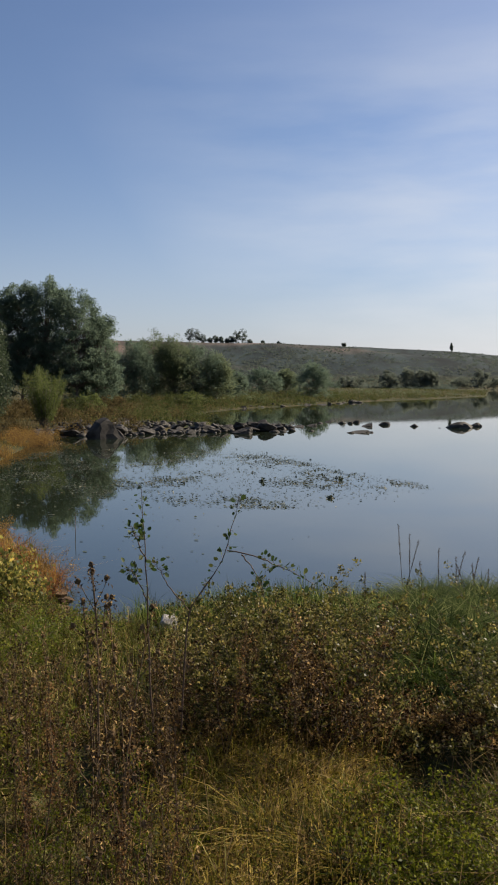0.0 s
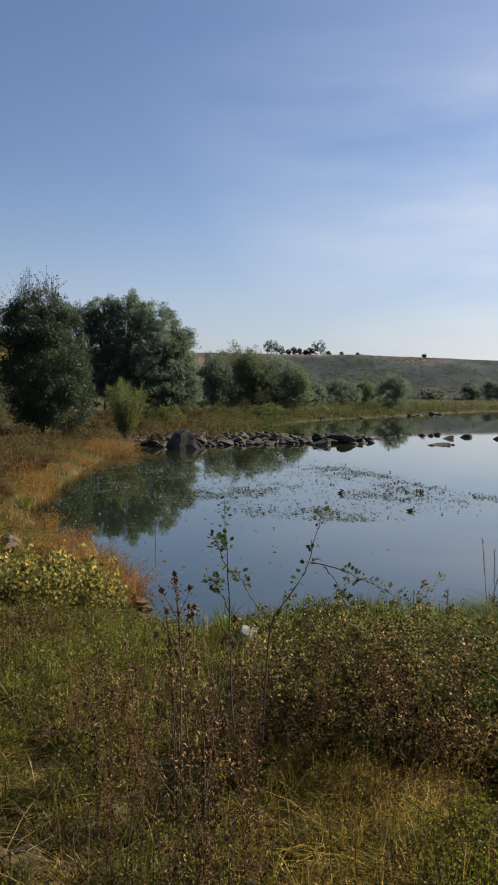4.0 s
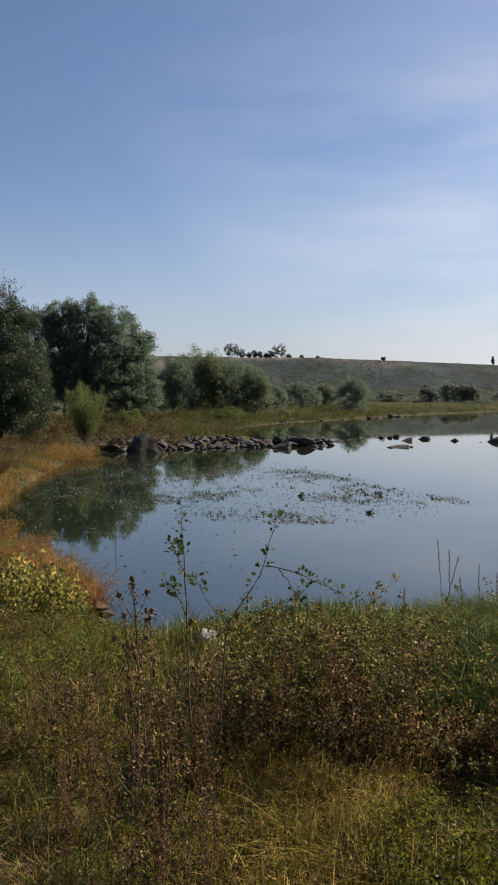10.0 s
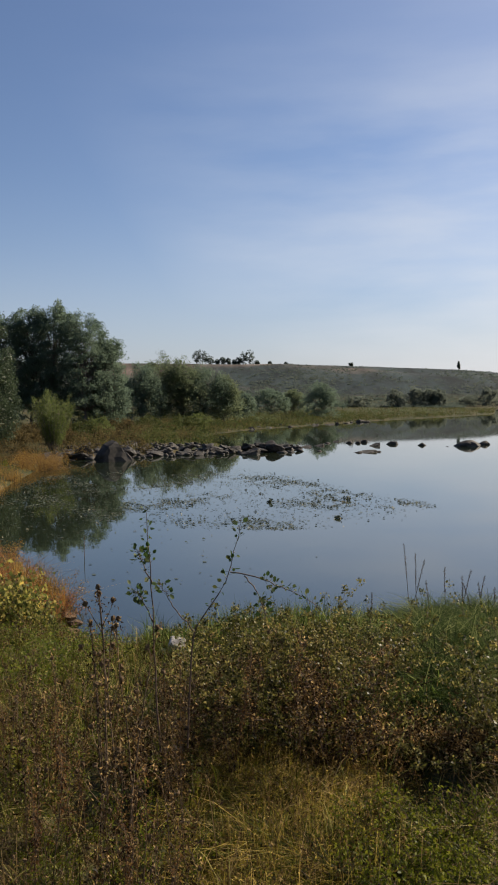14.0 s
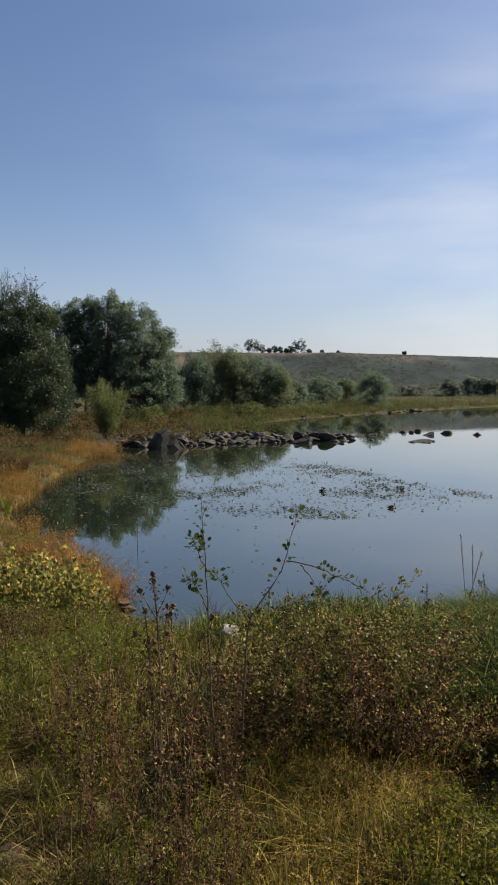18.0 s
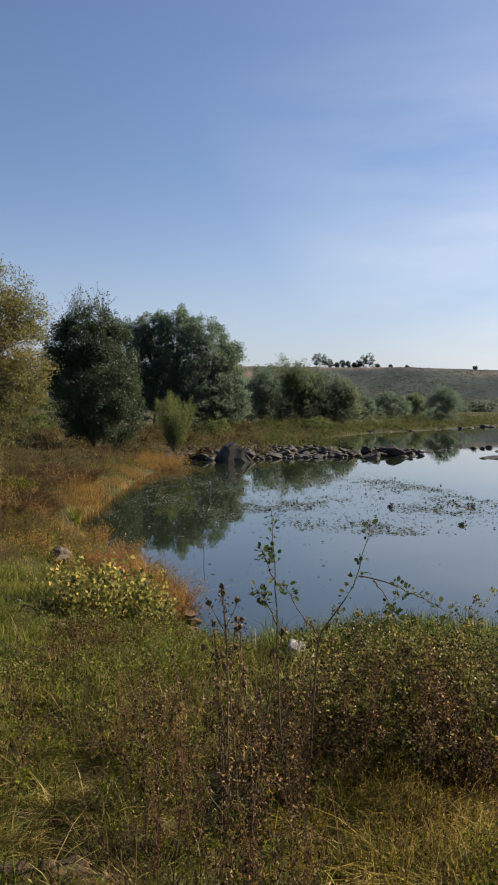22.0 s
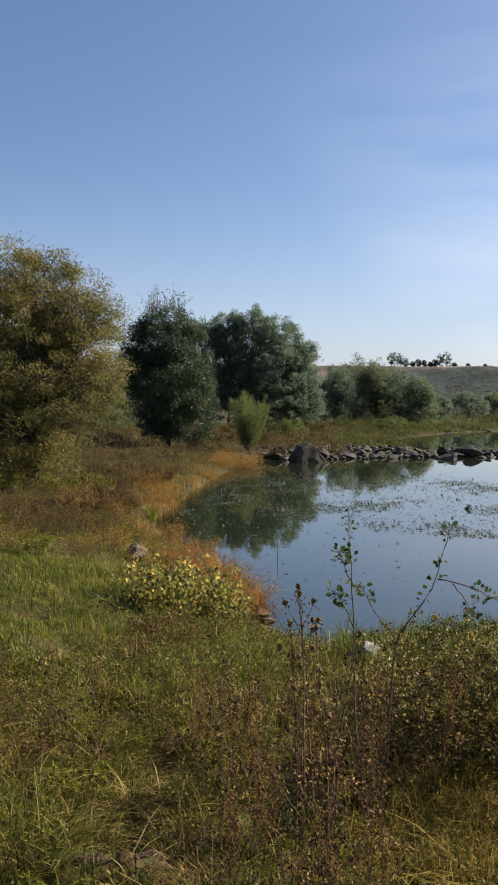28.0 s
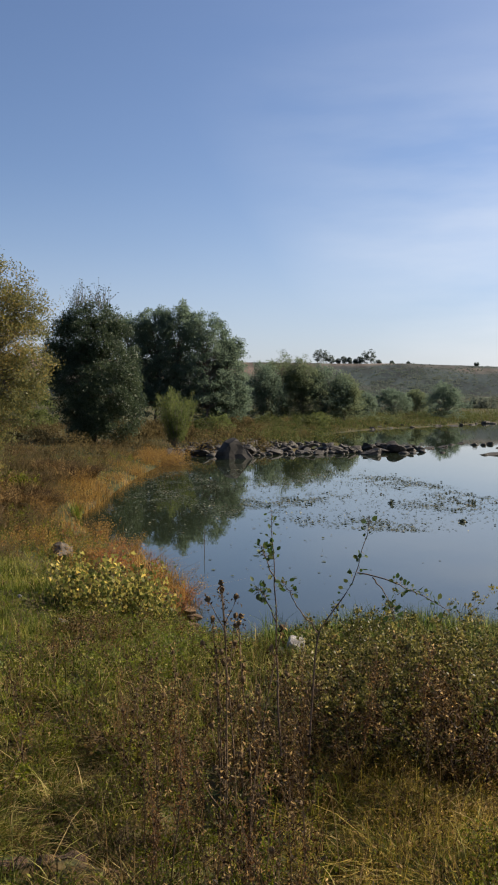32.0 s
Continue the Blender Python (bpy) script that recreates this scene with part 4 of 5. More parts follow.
    lx, ly = polar(75000, (13, 40), (8.0, 18.5), 1.0)
    grass_field("lawn_grass", "close short green lawn grass near the pond", *keep(lx, ly, smooth(.15, .6, lawn(lx, ly)) * (.35 + .65 * hummock(lx, ly, 2.4))), 0.085, 0.0095, F_LAWN, 2, 0.5, 0.7, 2.0)
    a = [k[~short] for k in a]
    grass_field("meadow_grass", "short green meadow grass on the bank", *a, 0.14, 0.016, F_GRASS, 2, 0.4, 0.6, 1.3)
    x, y = polar(60000, (11, 44), (14, 60), 0.75)
    ds = to_shore(x, y)
    a = keep(x, y, (0.08 + 0.7 * smooth(0.45, 0.25, patches(x, y, 0.5, 5))) * smooth(1.0, 3.0, ds) * (1 - lawn(x, y)))
    grass_field("dry_meadow_grass", "straw-coloured grass on the bank", *[k[::2] for k in a], 0.28, 0.014, F_MEADOW, 2, 0.4, 0.7, 1.3)
    x, y = polar(44000, (7, 34), (36, 120), 0.9)
    a = keep(x, y, 0.25 + 0.75 * patches(x, y, .4, 14), 2.0)
    grass_field("dry_meadow_grass", "tall brown herbs before the trees", *a, 0.6, 0.03, F_MEADOW, 2, 0.3, 0.4, .7)
    x, y = polar(60000, (9, 28), (16, 62), 0.75)
    ds = to_shore(x, y)
    a = keep(x, y, smooth(2.0, .4, ds + 2.2 * (patches(x, y, .6, 9) - .35)) * (0.1 + 0.9 * smooth(.35, .65, patches(x, y, 1.3, 1))) * smooth(14.5, 18, y), -.2)
    grass_field("orange_marsh_grass", "orange-brown marsh grass along the pond's edge", *a, 0.42, 0.018, F_ORANGE, 2, 0.4, 0.7, 1.1)
    # behind the rocks and along the far shore
    x, y = polar(26000, (-4, 11), (62, 135), 1.0)
    a = keep(x, y, smooth(66, 80, y - .5 * x), 0.3)
    grass_field("far_shore_grass", "green and yellow reeds on the far shore", *a, 0.32, 0.08, F_STRIP, 2, 0.4, 0.5, .45)
    grass_field("far_shore_grass", "brown reeds on the far shore", *[k[::4] for k in a], 0.35, 0.06, F_MEADOW, 2, 0.4, 0.5, .45)
    x, y = polar(30000, (-17, 6), (108, 300), 0.6)
    ds = to_shore(x, y)
    a = keep(x, y, smooth(70, 5, ds), 0.3)
    grass_field("far_shore_grass", "green sedge strip on the far shore", *a, 0.42, 0.14, F_STRIP, 2, 0.4, 0.5, .22)
    grass_field("far_shore_grass", "brown reed strip on the far shore", *[k[::4] for k in a], 0.5, 0.12, F_MEADOW, 2, 0.4, 0.5, .22)


build_grass()


def herb_layer(name, label, x, y, tall, leaf, mat, per):
    """Small upright herbs: leaves set round short stalks."""
    at = on_land(x, y)
    n = len(x)
    h = tall * rng.uniform(.4, 1.2, n)
    tip = np.concatenate([rng.normal(0, .22, (n, 2)), np.ones((n, 1))], 1) * h[:, None]
    k = np.linspace(.25, 1, per)[None, :, None]
    p = at[:, None] + tip[:, None] * k + rng.normal(size=(n, per, 3)) * leaf * .5
    ll = leaf * rng.uniform(.5, 1.3, n * per)
    v1, f1 = leaves(p.reshape(-1, 3), ll, ll * .34, rng.normal(size=(n * per, 3)) + (0, 0, .35), .3)
    v2, f2 = blades(at, h, np.full(n, leaf * .1), np.arctan2(tip[:, 1], tip[:, 0]), np.hypot(tip[:, 0], tip[:, 1]) / h, np.zeros(n), 2)
    v, f = join([(v1, f1), (v2, f2)])
    tagged(new(name, raw_mesh(name, v, f, mat)), label, "herbs", kind="stuff")


def build_herbs():
    x, y = polar(5000, (-26, 40), (1.5, 7.0), 1.2)
    a = keep(x, y, (0.02 + 0.8 * smooth(.6, .85, hummock(x + 7, y, 4.3))) * (1 - .93 * weedy(x, y)) * bare_spot(x, y))
    herb_layer("green_herbs", "small green herbs in the bank grass", *[k[::2] for k in a], .18, .03, F_HERB, 6)
    x, y = polar(5000, (-26, 40), (1.6, 7.5), 1.2)
    a = keep(x, y, (0.02 + 0.8 * smooth(.6, .85, hummock(x - 9, y, 4.7))) * bare_spot(x, y))
    herb_layer("withered_herbs", "small withered herbs in the bank grass", *a, .24, .026, F_BROWNLEAF, 6)
    x, y = polar(6000, (-26, 44), (6.5, 17.0), 1.1)
    a = keep(x, y, smooth(.3, .75, patches(x, y, 1.4, 40)) * (1 - .8 * lawn(x, y)), .1)
    herb_layer("green_herbs", "green herbs on the slope to the pond", *a, .24, .026, F_HERB, 7)
    x, y = polar(5500, (-26, 44), (6.5, 17.0), 1.1)
    a = keep(x, y, smooth(.3, .75, patches(x, y, 1.2, 50)) * (1 - lawn(x, y)), .1)
    herb_layer("withered_herbs", "brown withered herbs on the slope", *a, .32, .026, F_BROWNLEAF, 7)
    x, y = polar(14000, (10, 30), (15, 60), .8)
    ds = to_shore(x, y)
    a = keep(x, y, smooth(.5, .7, patches(x, y, 1.0, 21)) * smooth(3.2, 1.0, ds), .2)
    herb_layer("rusty_herbs", "rusty orange herbs by the pond", *a, .5, .05, F_ORANGE, 9)
    x, y = polar(15000, (10, 44), (14, 60), .8)
    a = keep(x, y, smooth(.4, .7, patches(x, y, .55, 61)) * (1 - lawn(x, y)), 1.0)
    herb_layer("withered_herbs", "brown withered herbs on the meadow", *a, .5, .045, F_MEADOW, 9)
    x, y = polar(12000, (10, 44), (14, 50), .8)
    a = keep(x, y, smooth(.4, .7, patches(x, y, .6, 91)), .6)
    herb_layer("green_herbs", "green herbs on the meadow", *a, .3, .05, F_HERB, 7)
    x, y = polar(7000, (-15, 7), (2.2, 6.0), 1.2)
    s, r = side_of(x, y)
    a = keep(x, y, smooth(7, 2.5, s) * smooth(-14, -8, s) * (.15 + .85 * hummock(x, y, 5.0)))
    herb_layer("yellowing_herbs", "yellowing low herbs among the tussocks", *[k[::2] for k in a], .24, .018, F_YGRASS, 7)
    a = [k[::2] + .04 for k in a]
    herb_layer("withered_herbs", "brown low herbs among the tussocks", *[k[::2] for k in a], .28, .024, F_BROWNLEAF, 9)


build_herbs()


def build_stalks():
    """Dry stalks and long blades that stand up among the brambles and the weeds."""
    x, y = polar(1100, (-9.5, 3), (5.8, 8.8), 1.0)
    a = keep(x, y, smooth(.4, .8, hummock(x, y, 3.0)), .3)
    grass_field("long_grass", "long thin grass growing through the brambles", *a, .5, .006, F_GRASS, 4, .25, .55)
    x, y = polar(420, (1, 17), (2.9, 6.6), 1.1)
    grass_field("dry_stalks", "thin dry stalks among the withered weeds", *keep(x, y, .15 + .85 * hummock(x, y, 3.6), .3), .5, .0035, F_WEED, 3, .25, .25)
    x, y = polar(2600, (1, 34), (3.2, 8.5), 1.1)
    grass_field("long_grass", "long arching blades in the bank grass", *keep(x, y, .1 + .8 * smooth(.5, .8, hummock(x + 3, y, 3.1)), .3), .34, .006, F_GRASS, 4, .3, .8)


build_stalks()


def build_hill_scrub():
    """Low scrub on the slope, thick at its foot and thinning to the dry crest."""
    n = 9000
    x, y = polar(n, (-21, 10), (296, 505), .7)
    s, r = side_of(x, y)
    thick = smooth(500, 380, r) * smooth(4, -3, s) + .25 * smooth(420, 330, r)
    ok = (rng.random(n) < thick * (.15 + .85 * smooth(.3, .6, patches(x, y * .5, 0.06, 2)))) & (to_shore(x, y) > 12)
    x, y = x[ok], y[ok]
    at = on_land(x, y)
    size = rng.uniform(.5, 1.7, len(x)) * (1 - .5 * smooth(380, 480, np.hypot(x, y)))
    pick = np.arange(len(x)).repeat(18)
    q = rng.normal(size=(len(pick), 3))
    q *= rng.random((len(pick), 1)) ** .4 / np.linalg.norm(q, axis=1, keepdims=True)
    p = at[pick] + q * size[pick, None] * (1.5, 1.5, .7)
    p[:, 2] = np.maximum(p[:, 2], at[pick, 2]) + 0.15
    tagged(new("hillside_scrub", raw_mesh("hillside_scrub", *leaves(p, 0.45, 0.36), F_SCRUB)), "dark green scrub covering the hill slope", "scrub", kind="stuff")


build_hill_scrub()


def build_shore_scrub():
    """Low mixed scrub behind the rocks and along the far shore."""
    for name, label, mat, n, side, r, size in (("shore_scrub", "low haze-greyed scrub along the far shore", F_SALLOW, 90, (-15, 10), (118, 230), 1.0), ("shore_scrub", "low green scrub along the far shore", F_STRIP, 520, (-13, 12), (68, 190), 1.0),
                                               ("dry_scrub", "brown dry scrub behind the rocks", F_MEADOW, 60, (1, 14), (66, 124), .8), ("dry_scrub", "brown dry scrub before the trees", F_MEADOW, 200, (6, 27), (50, 112), .8)):
        x, y = polar(n, side, r, 1.0)
        ok = to_shore(x, y) > .3
        at = on_land(x[ok], y[ok])
        big = size * rng.uniform(.5, 1.5, len(at))
        pick = rng.integers(0, len(at), 170 * len(at))
        d = rng.normal(size=(len(pick), 3))
        d /= np.linalg.norm(d, axis=1, keepdims=True)
        p = at[pick] + d * big[pick, None] * (1, 1, .8) * rng.uniform(.5, 1.1, (len(pick), 1)) + (0, 0, .3)
        p[:, 2] = np.maximum(p[:, 2], at[pick, 2] + .05)
        tagged(new(name, raw_mesh(name, *leaves(p, .17, .08), mat)), label, "scrub", kind="stuff")


build_shore_scrub()


# ---- lily pads ----
def inside(x, y, poly):
    ok = np.zeros(len(x), bool)
    for (ax, ay), (bx, by) in zip(poly, poly[1:] + poly[:1]):
        ok ^= ((ay > y) != (by > y)) & (x < ax + (y - ay) * (bx - ax) / (by - ay + 1e-9))
    return ok


def build_pads():
    open_bay = [(-5.6, 37.4), (-3.5, 46), (0.5, 49.5), (3.2, 40), (7.4, 32.3), (4.2, 27.6), (.6, 26.0), (-2.6, 27.1), (-5.2, 31)]
    shade = [(-11.6, 47), (-7, 48), (-4.9, 38), (-4.6, 29), (-5.8, 24.2), (-8.0, 25), (-9.6, 30), (-10.6, 37)]
    xs, ys = [], []
    for poly, n in ((open_bay, 66000), (shade, 30000)):
        p = np.array(poly)
        x, y = rng.uniform(p[:, 0].min(), p[:, 0].max(), n), rng.uniform(p[:, 1].min(), p[:, 1].max(), n)
        ok = inside(x + .9 * ripple(x, y, 1.7) + rng.normal(0, .3, n), y + 1.6 * ripple(x, y + 5, 1.1) + rng.normal(0, .5, n), poly) & (rng.random(n) < 0.06 + 0.6 * smooth(0.35, 0.75, patches(x * 0.8, y * .55, 1.3, 4)) * smooth(.2, .6, hummock(x, y * .6, 2.2))) & (to_shore(x, y) < -0.3)
        xs.append(x[ok])
        ys.append(y[ok])
    x, y = rng.uniform(-6, 3, 260), rng.uniform(18, 27, 260)  # strays
    ok = (to_shore(x, y) < -0.5) & (rng.random(260) < .5 * smooth(3, -4, x))
    x, y = np.concatenate(xs + [x[ok]]), np.concatenate(ys + [y[ok]])
    n, k = len(x), 7
    r = rng.uniform(0.014, 0.036, n) * rng.choice([1, 1, 1.7], n)
    tilt, turn = rng.exponential(0.1, n), rng.uniform(0, 6.283, n)
    stand = rng.random(n) < 0.2
    tilt[stand] = rng.uniform(0.6, 1.3, stand.sum())
    ang = np.linspace(0.25, 6.03, k)
    u, w = np.cos(ang)[None] * r[:, None], np.sin(ang)[None] * r[:, None]
    lift = np.abs(u) * np.sin(tilt)[:, None] * (u > 0) + 0.012 + 0.02 * rng.random((n, k)) * r[:, None] * 4
    flat = u * np.cos(tilt)[:, None]
    px = x[:, None] + flat * np.cos(turn)[:, None] - w * np.sin(turn)[:, None]
    py = y[:, None] + flat * np.sin(turn)[:, None] + w * np.cos(turn)[:, None]
    v = np.stack([px, py, lift], -1).reshape(-1, 3)
    tagged(new("lily_pads", raw_mesh("lily_pads", v, np.arange(n * k).reshape(n, k), F_PAD)), "curled green-brown lily pads floating on the pond", "water plants", kind="stuff")
    for px0, py0, s in ((3.2, 28.4, .1), (4.1, 33.6, .13), (0.9, 33.0, .1)):
        ob = new("leaf_clump", raw_mesh("leaf_clump", *leaves(rng.normal(size=(40, 3)) * (s * .6, s * .6, s * .3) + (0, 0, s * .5), .09, .07), F_PAD))
        ob.location = (px0, py0, 0)
        tagged(ob, "dark clump of raised lily leaves", "water plant", "leaf clumps")


build_pads()


# ---- plants near by ----
def scaled(ob, x, y, turn, size, tilt=0.0, sink=0.02):
    c = copy_thing(ob, pose(x, y, float(land(x, y)) - sink, tilt, 0, turn))
    c.scale = (size, size, size)
    return c


def hide_proto(ob, x, y):
    ob.location = (x, y, float(land(x, y)) - 0.02)
    return ob


def bristly(at, radius):
    """A round head with short spines, in one piece."""
    bm = bmesh.new()
    bmesh.ops.create_icosphere(bm, subdivisions=2, radius=radius)
    for v in bm.verts:
        v.co *= rng.uniform(.62, 1.25)
        v.co.z *= 1.2
        v.co += Vector(at)
    me = bpy.data.meshes.new("seed_head")
    bm.to_mesh(me)
    bm.free()
    me.materials.append(F_HEAD)
    return me


def dried_weed(tall, heads=.4, leaf=.046, lush=.65, mat=None, label="tall withered brown weed with seed heads", up=2.2):
    ob = thing("dried_weed", label, "weed", "dried weeds on the bank")
    line = wander((0, 0, 0), (rng.normal() * .1, rng.normal() * .1, 1), tall, 7, 0.05)
    lp, tips = [], [line[-1]]
    part("stem", raw_mesh("stem", *tube(line, np.linspace(.0034, .0014, 8), 5), M_DEADSTEM, True), ob)
    for _ in range(int(rng.integers(6, 11))):
        k = int(rng.integers(2, 7))
        br = wander(line[k], (rng.normal(), rng.normal(), up), tall * rng.uniform(.1, .26), 4, 0.15, 0.08)
        part("branch", raw_mesh("branch", *tube(br, np.linspace(.002, .0008, 5), 4), M_DEADSTEM, True), ob)
        tips.append(br[-1])
        for q in range(int(16 * lush)):
            lp.append(br[int(rng.integers(1, 5))] + .014 * rng.normal(size=3))
    for t in tips:
        if rng.random() < heads:
            part("seed_head", bristly(t, rng.uniform(.006, .014)), ob, "brown bristly seed head")
    for k in range(2, 8):
        lp += [line[k] * (1 - q) + line[k - 1] * q + 0.016 * rng.normal(size=3) for q in rng.random(int(26 * lush))]
    lp = np.array(lp)
    ll = leaf * rng.uniform(.3, 1.0, len(lp))
    part("foliage", raw_mesh("foliage", *leaves(lp, ll, ll * .33, rng.normal(size=(len(lp), 3)) + (0, 0, -.4), .6), mat or F_WEED), ob, "curled withered leaves")
    return ob


def bush(name, label, mat, radius, tall, stems, leaf, count, category="bush", group="", slim=.6, out=None, bark=None, stem_r=.006):
    ob = thing(name, label, category, group)
    wood, pts = [], []
    for _ in range(stems):
        a = rng.uniform(0, 6.283)
        line = wander((0.12 * radius * math.cos(a), 0.12 * radius * math.sin(a), 0), (math.cos(a) * radius / tall * .9, math.sin(a) * radius / tall * .9, 1.1), tall * rng.uniform(.7, 1.2), 7, 0.14, -0.05)
        line[:, 2] = np.maximum(line[:, 2], 0)
        wood.append(tube(line, np.linspace(stem_r, stem_r * .3, 8), 3))
        pts.append(line)
        for k in (3, 4, 5, 6):
            br = wander(line[k], rng.normal(size=3) + (0, 0, .3), tall * .3, 2, .2)
            wood.append(tube(br, np.linspace(stem_r * .45, stem_r * .18, 3), 3))
            pts.append(br)
    part("branchwork", raw_mesh("branchwork", *join(wood), bark or M_TWIG, True), ob)
    lines = np.concatenate([p[1:] for p in pts])
    p = lines[rng.integers(0, len(lines), count)] + np.clip(rng.normal(size=(count, 3)), -1.3, 1.3) * leaf * 0.9
    p[:, 2] = np.maximum(p[:, 2], .02)
    ll = leaf * rng.uniform(.6, 1.4, count)
    part("foliage", raw_mesh("foliage", *leaves(p, ll, ll * slim, None if out is None else rng.normal(size=(count, 3)) + out), mat), ob)
    return ob


def clump(name, label, mat, count, tall, spread, wide, category="grass clump", group="", bend=.7, lean=.35):
    ob = thing(name, label, category, group)
    a, r = rng.uniform(0, 6.283, count), spread * np.sqrt(rng.random(count))
    at = np.stack([r * np.cos(a), r * np.sin(a), 0 * r], -1)
    v, f = blades(at, tall * rng.uniform(.5, 1.15, count), wide * rng.uniform(.6, 1.3, count), a + rng.normal(0, 1.0, count), np.abs(rng.normal(0, lean, count)), np.abs(rng.normal(bend, .3, count)), 4)
    part("tuft", raw_mesh("tuft", v, f, mat), ob)
    return ob


def scatter(protos, spots, sizes=(0.8, 1.2), tilt=6):
    """Lays the prototypes at the first spots and copies of them at the rest."""
    for i, (x, y) in enumerate(spots):
        ob = protos[i % len(protos)]
        turn, size = rng.uniform(0, 360), rng.uniform(*sizes) * (.7 if math.hypot(x, y) < 3.5 and ob.name.startswith("dried") else 1)
        if "laid" not in ob:
            ob["laid"] = 1
            ob.location = (x, y, float(land(x, y)) - 0.02)
            ob.rotation_euler = (0, 0, math.radians(turn))
        else:
            scaled(ob, x, y, turn, size, rng.uniform(-tilt, tilt))


def spots(n, side, r, clear=0.0):
    """n places between two sides and two distances that keep clear of one another."""
    got = []
    while len(got) < n:
        x, y = (float(v[0]) for v in polar(1, side, r, 1.6))
        if float(dips(x, y)) > .45 or float(bare_spot(x, y)) < .6:
            continue
        if all((x - a) ** 2 + (y - b) ** 2 > clear ** 2 for a, b in got) or rng.random() < .02:
            got.append((x, y))
    return got


def build_plants():
    weeds = [dried_weed(1.1, .4, .036, .9), dried_weed(.95, .1, .044, .7, None, "withered weed with curled hanging leaves"), dried_weed(.85, .7, .034, .8), dried_weed(1.05, .1, .03, 1.2, F_RUSTY, "fine-leaved rusty brown weed", 3.0),
             dried_weed(.7, .2, .034, .8, F_HERB, "half-green weed among the withered ones"), dried_weed(.95, .5, .034, .9), dried_weed(.75, .0, .03, .9, F_HERB, "green leafy weed among the withered ones"), dried_weed(.8, .0, .03, 1.2, F_DRY, "pale straw-coloured dried weed", 3.0)]
    scatter(weeds, spots(70, (3.8, 16), (3.2, 6.2), .2) + spots(24, (4.5, 14.5), (2.7, 3.5), .14) + spots(24, (-9, 1), (5.5, 6.8), .22) + spots(18, (14, 34), (5, 10), .5), (.7, 1.08), 5)
    br = [bush("bramble_bush", "dark tangled bramble with small reddish-brown leaves", F_BUSH, .75, .95, 10, .027, 3400, stem_r=.004, group="brambles on the bank") for _ in range(4)]
    # The six beyond -18.5 degrees are added out of view, to shade the hollow.
    scatter(br, spots(16, (-8, 2), (6.0, 8.4), .45) + spots(6, (-25, -18.5), (5.4, 7.4), .45), (.45, 1.15))
    scatter(br, spots(7, (-9, -2.5), (7.5, 8.8), .5), (.7, 1.0))
    rusty = [bush("rusty_bramble", "rusty brown leafy bush in the bank scrub", F_WEED, .5, .75, 10, .021, 2200, stem_r=.004, group="brambles on the bank") for _ in range(2)]
    scatter(rusty, spots(4, (-8.5, -5), (5.8, 6.6), .4) + spots(7, (-8.5, -2), (5.6, 7.6), .4) + spots(4, (-2, 6), (6, 8), .5), (.6, 1.0))
    lowr = [bush("rusty_herb", "low rusty brown leafy herb below the sedge", F_WEED, .4, .38, 10, .026, 800, "herb", "rusty herbs on the bank", .5, stem_r=.0025) for _ in range(2)]
    scatter(lowr, spots(9, (-19, -9), (5.7, 6.5), .35) + spots(10, (0, 14), (5.2, 8), .5), (.8, 1.25))
    herbs = [bush("leafy_herb", "green leafy herb in the grass", F_HERB, .17, .24, 8, .017, 400, "herb", "green herbs on the bank", .55, stem_r=.0022) for _ in range(4)]
    scatter(herbs, spots(95, (-21, -9.5), (2.4, 4.5), .13) + spots(24, (4, 34), (2.6, 8), .3) + spots(26, (7, 14), (8.5, 12.6), .25) + spots(14, (2, 16), (3.6, 6), .4), (.6, 1.3))
    vine = [bush("yellow_vine_bush", "bush with large yellow and green autumn leaves", F_YELLOW, .5, .82, 13, .088, 250, group="yellow bushes by the shore", slim=.7, out=(0, 0, -1.2), stem_r=.004) for _ in range(3)]
    scatter(vine, [(-5.25, 13.7), (-4.9, 13.3), (-4.6, 13.6), (-4.3, 13.8), (-3.9, 13.9), (-4.75, 14.2), (-4.4, 14.4), (-5.0, 14.5), (-3.8, 14.3), (-4.1, 14.3), (-4.6, 14.9), (-4.25, 13.2), (-3.6, 13.5)], (.7, 1.1))
    red = [bush("red_autumn_plant", "fine-stemmed red and orange autumn plant", F_RED, .4, .8, 14, .03, 900, "plant", "red plants by the shore", .4) for _ in range(2)]
    scatter(red, [(-4.6, 15.6), (-5.1, 16.4), (-4.0, 14.9), (-4.9, 15.2), (-5.46, 17.3), (-5.4, 18.2), (-5.2, 16.8), (-5.0, 16.0), (-4.8, 16.3), (-5.7, 17.8), (-6.3, 17.9), (-7.4, 20.0), (-8.6, 22.0), (-4.3, 15.3), (-4.5, 16.0), (-5.6, 16.7), (-3.5, 14.6), (-3.7, 15.0)], (.5, 1.0))
    sedge = [clump("sedge_clump", "tall arching green sedge at the water's edge", F_SEDGE, 400, .66, .3, .0105, group="sedge on the near shore", bend=1.25) for _ in range(3)]
    scatter(sedge, [p for p in [(2.3, 12.6), (2.8, 12.2), (3.2, 12.8), (3.6, 12.0), (3.9, 12.7), (2.6, 11.5), (3.3, 11.3), (4.2, 12.1), (4.6, 12.9), (3.0, 13.2), (3.8, 13.3), (1.9, 12.2), (2.1, 10.2), (2.5, 9.8), (2.9, 10.1), (2.7, 9.2), (3.2, 9.4), (2.2, 9.3), (3.4, 10.3), (1.8, 10.8), (2.3, 8.6), (2.6, 8.3), (2.0, 8.9), (2.9, 8.7), (3.2, 8.4), (2.2, 8.1), (1.9, 8.4)] if p[0] / p[1] > .215], (.8, 1.2))
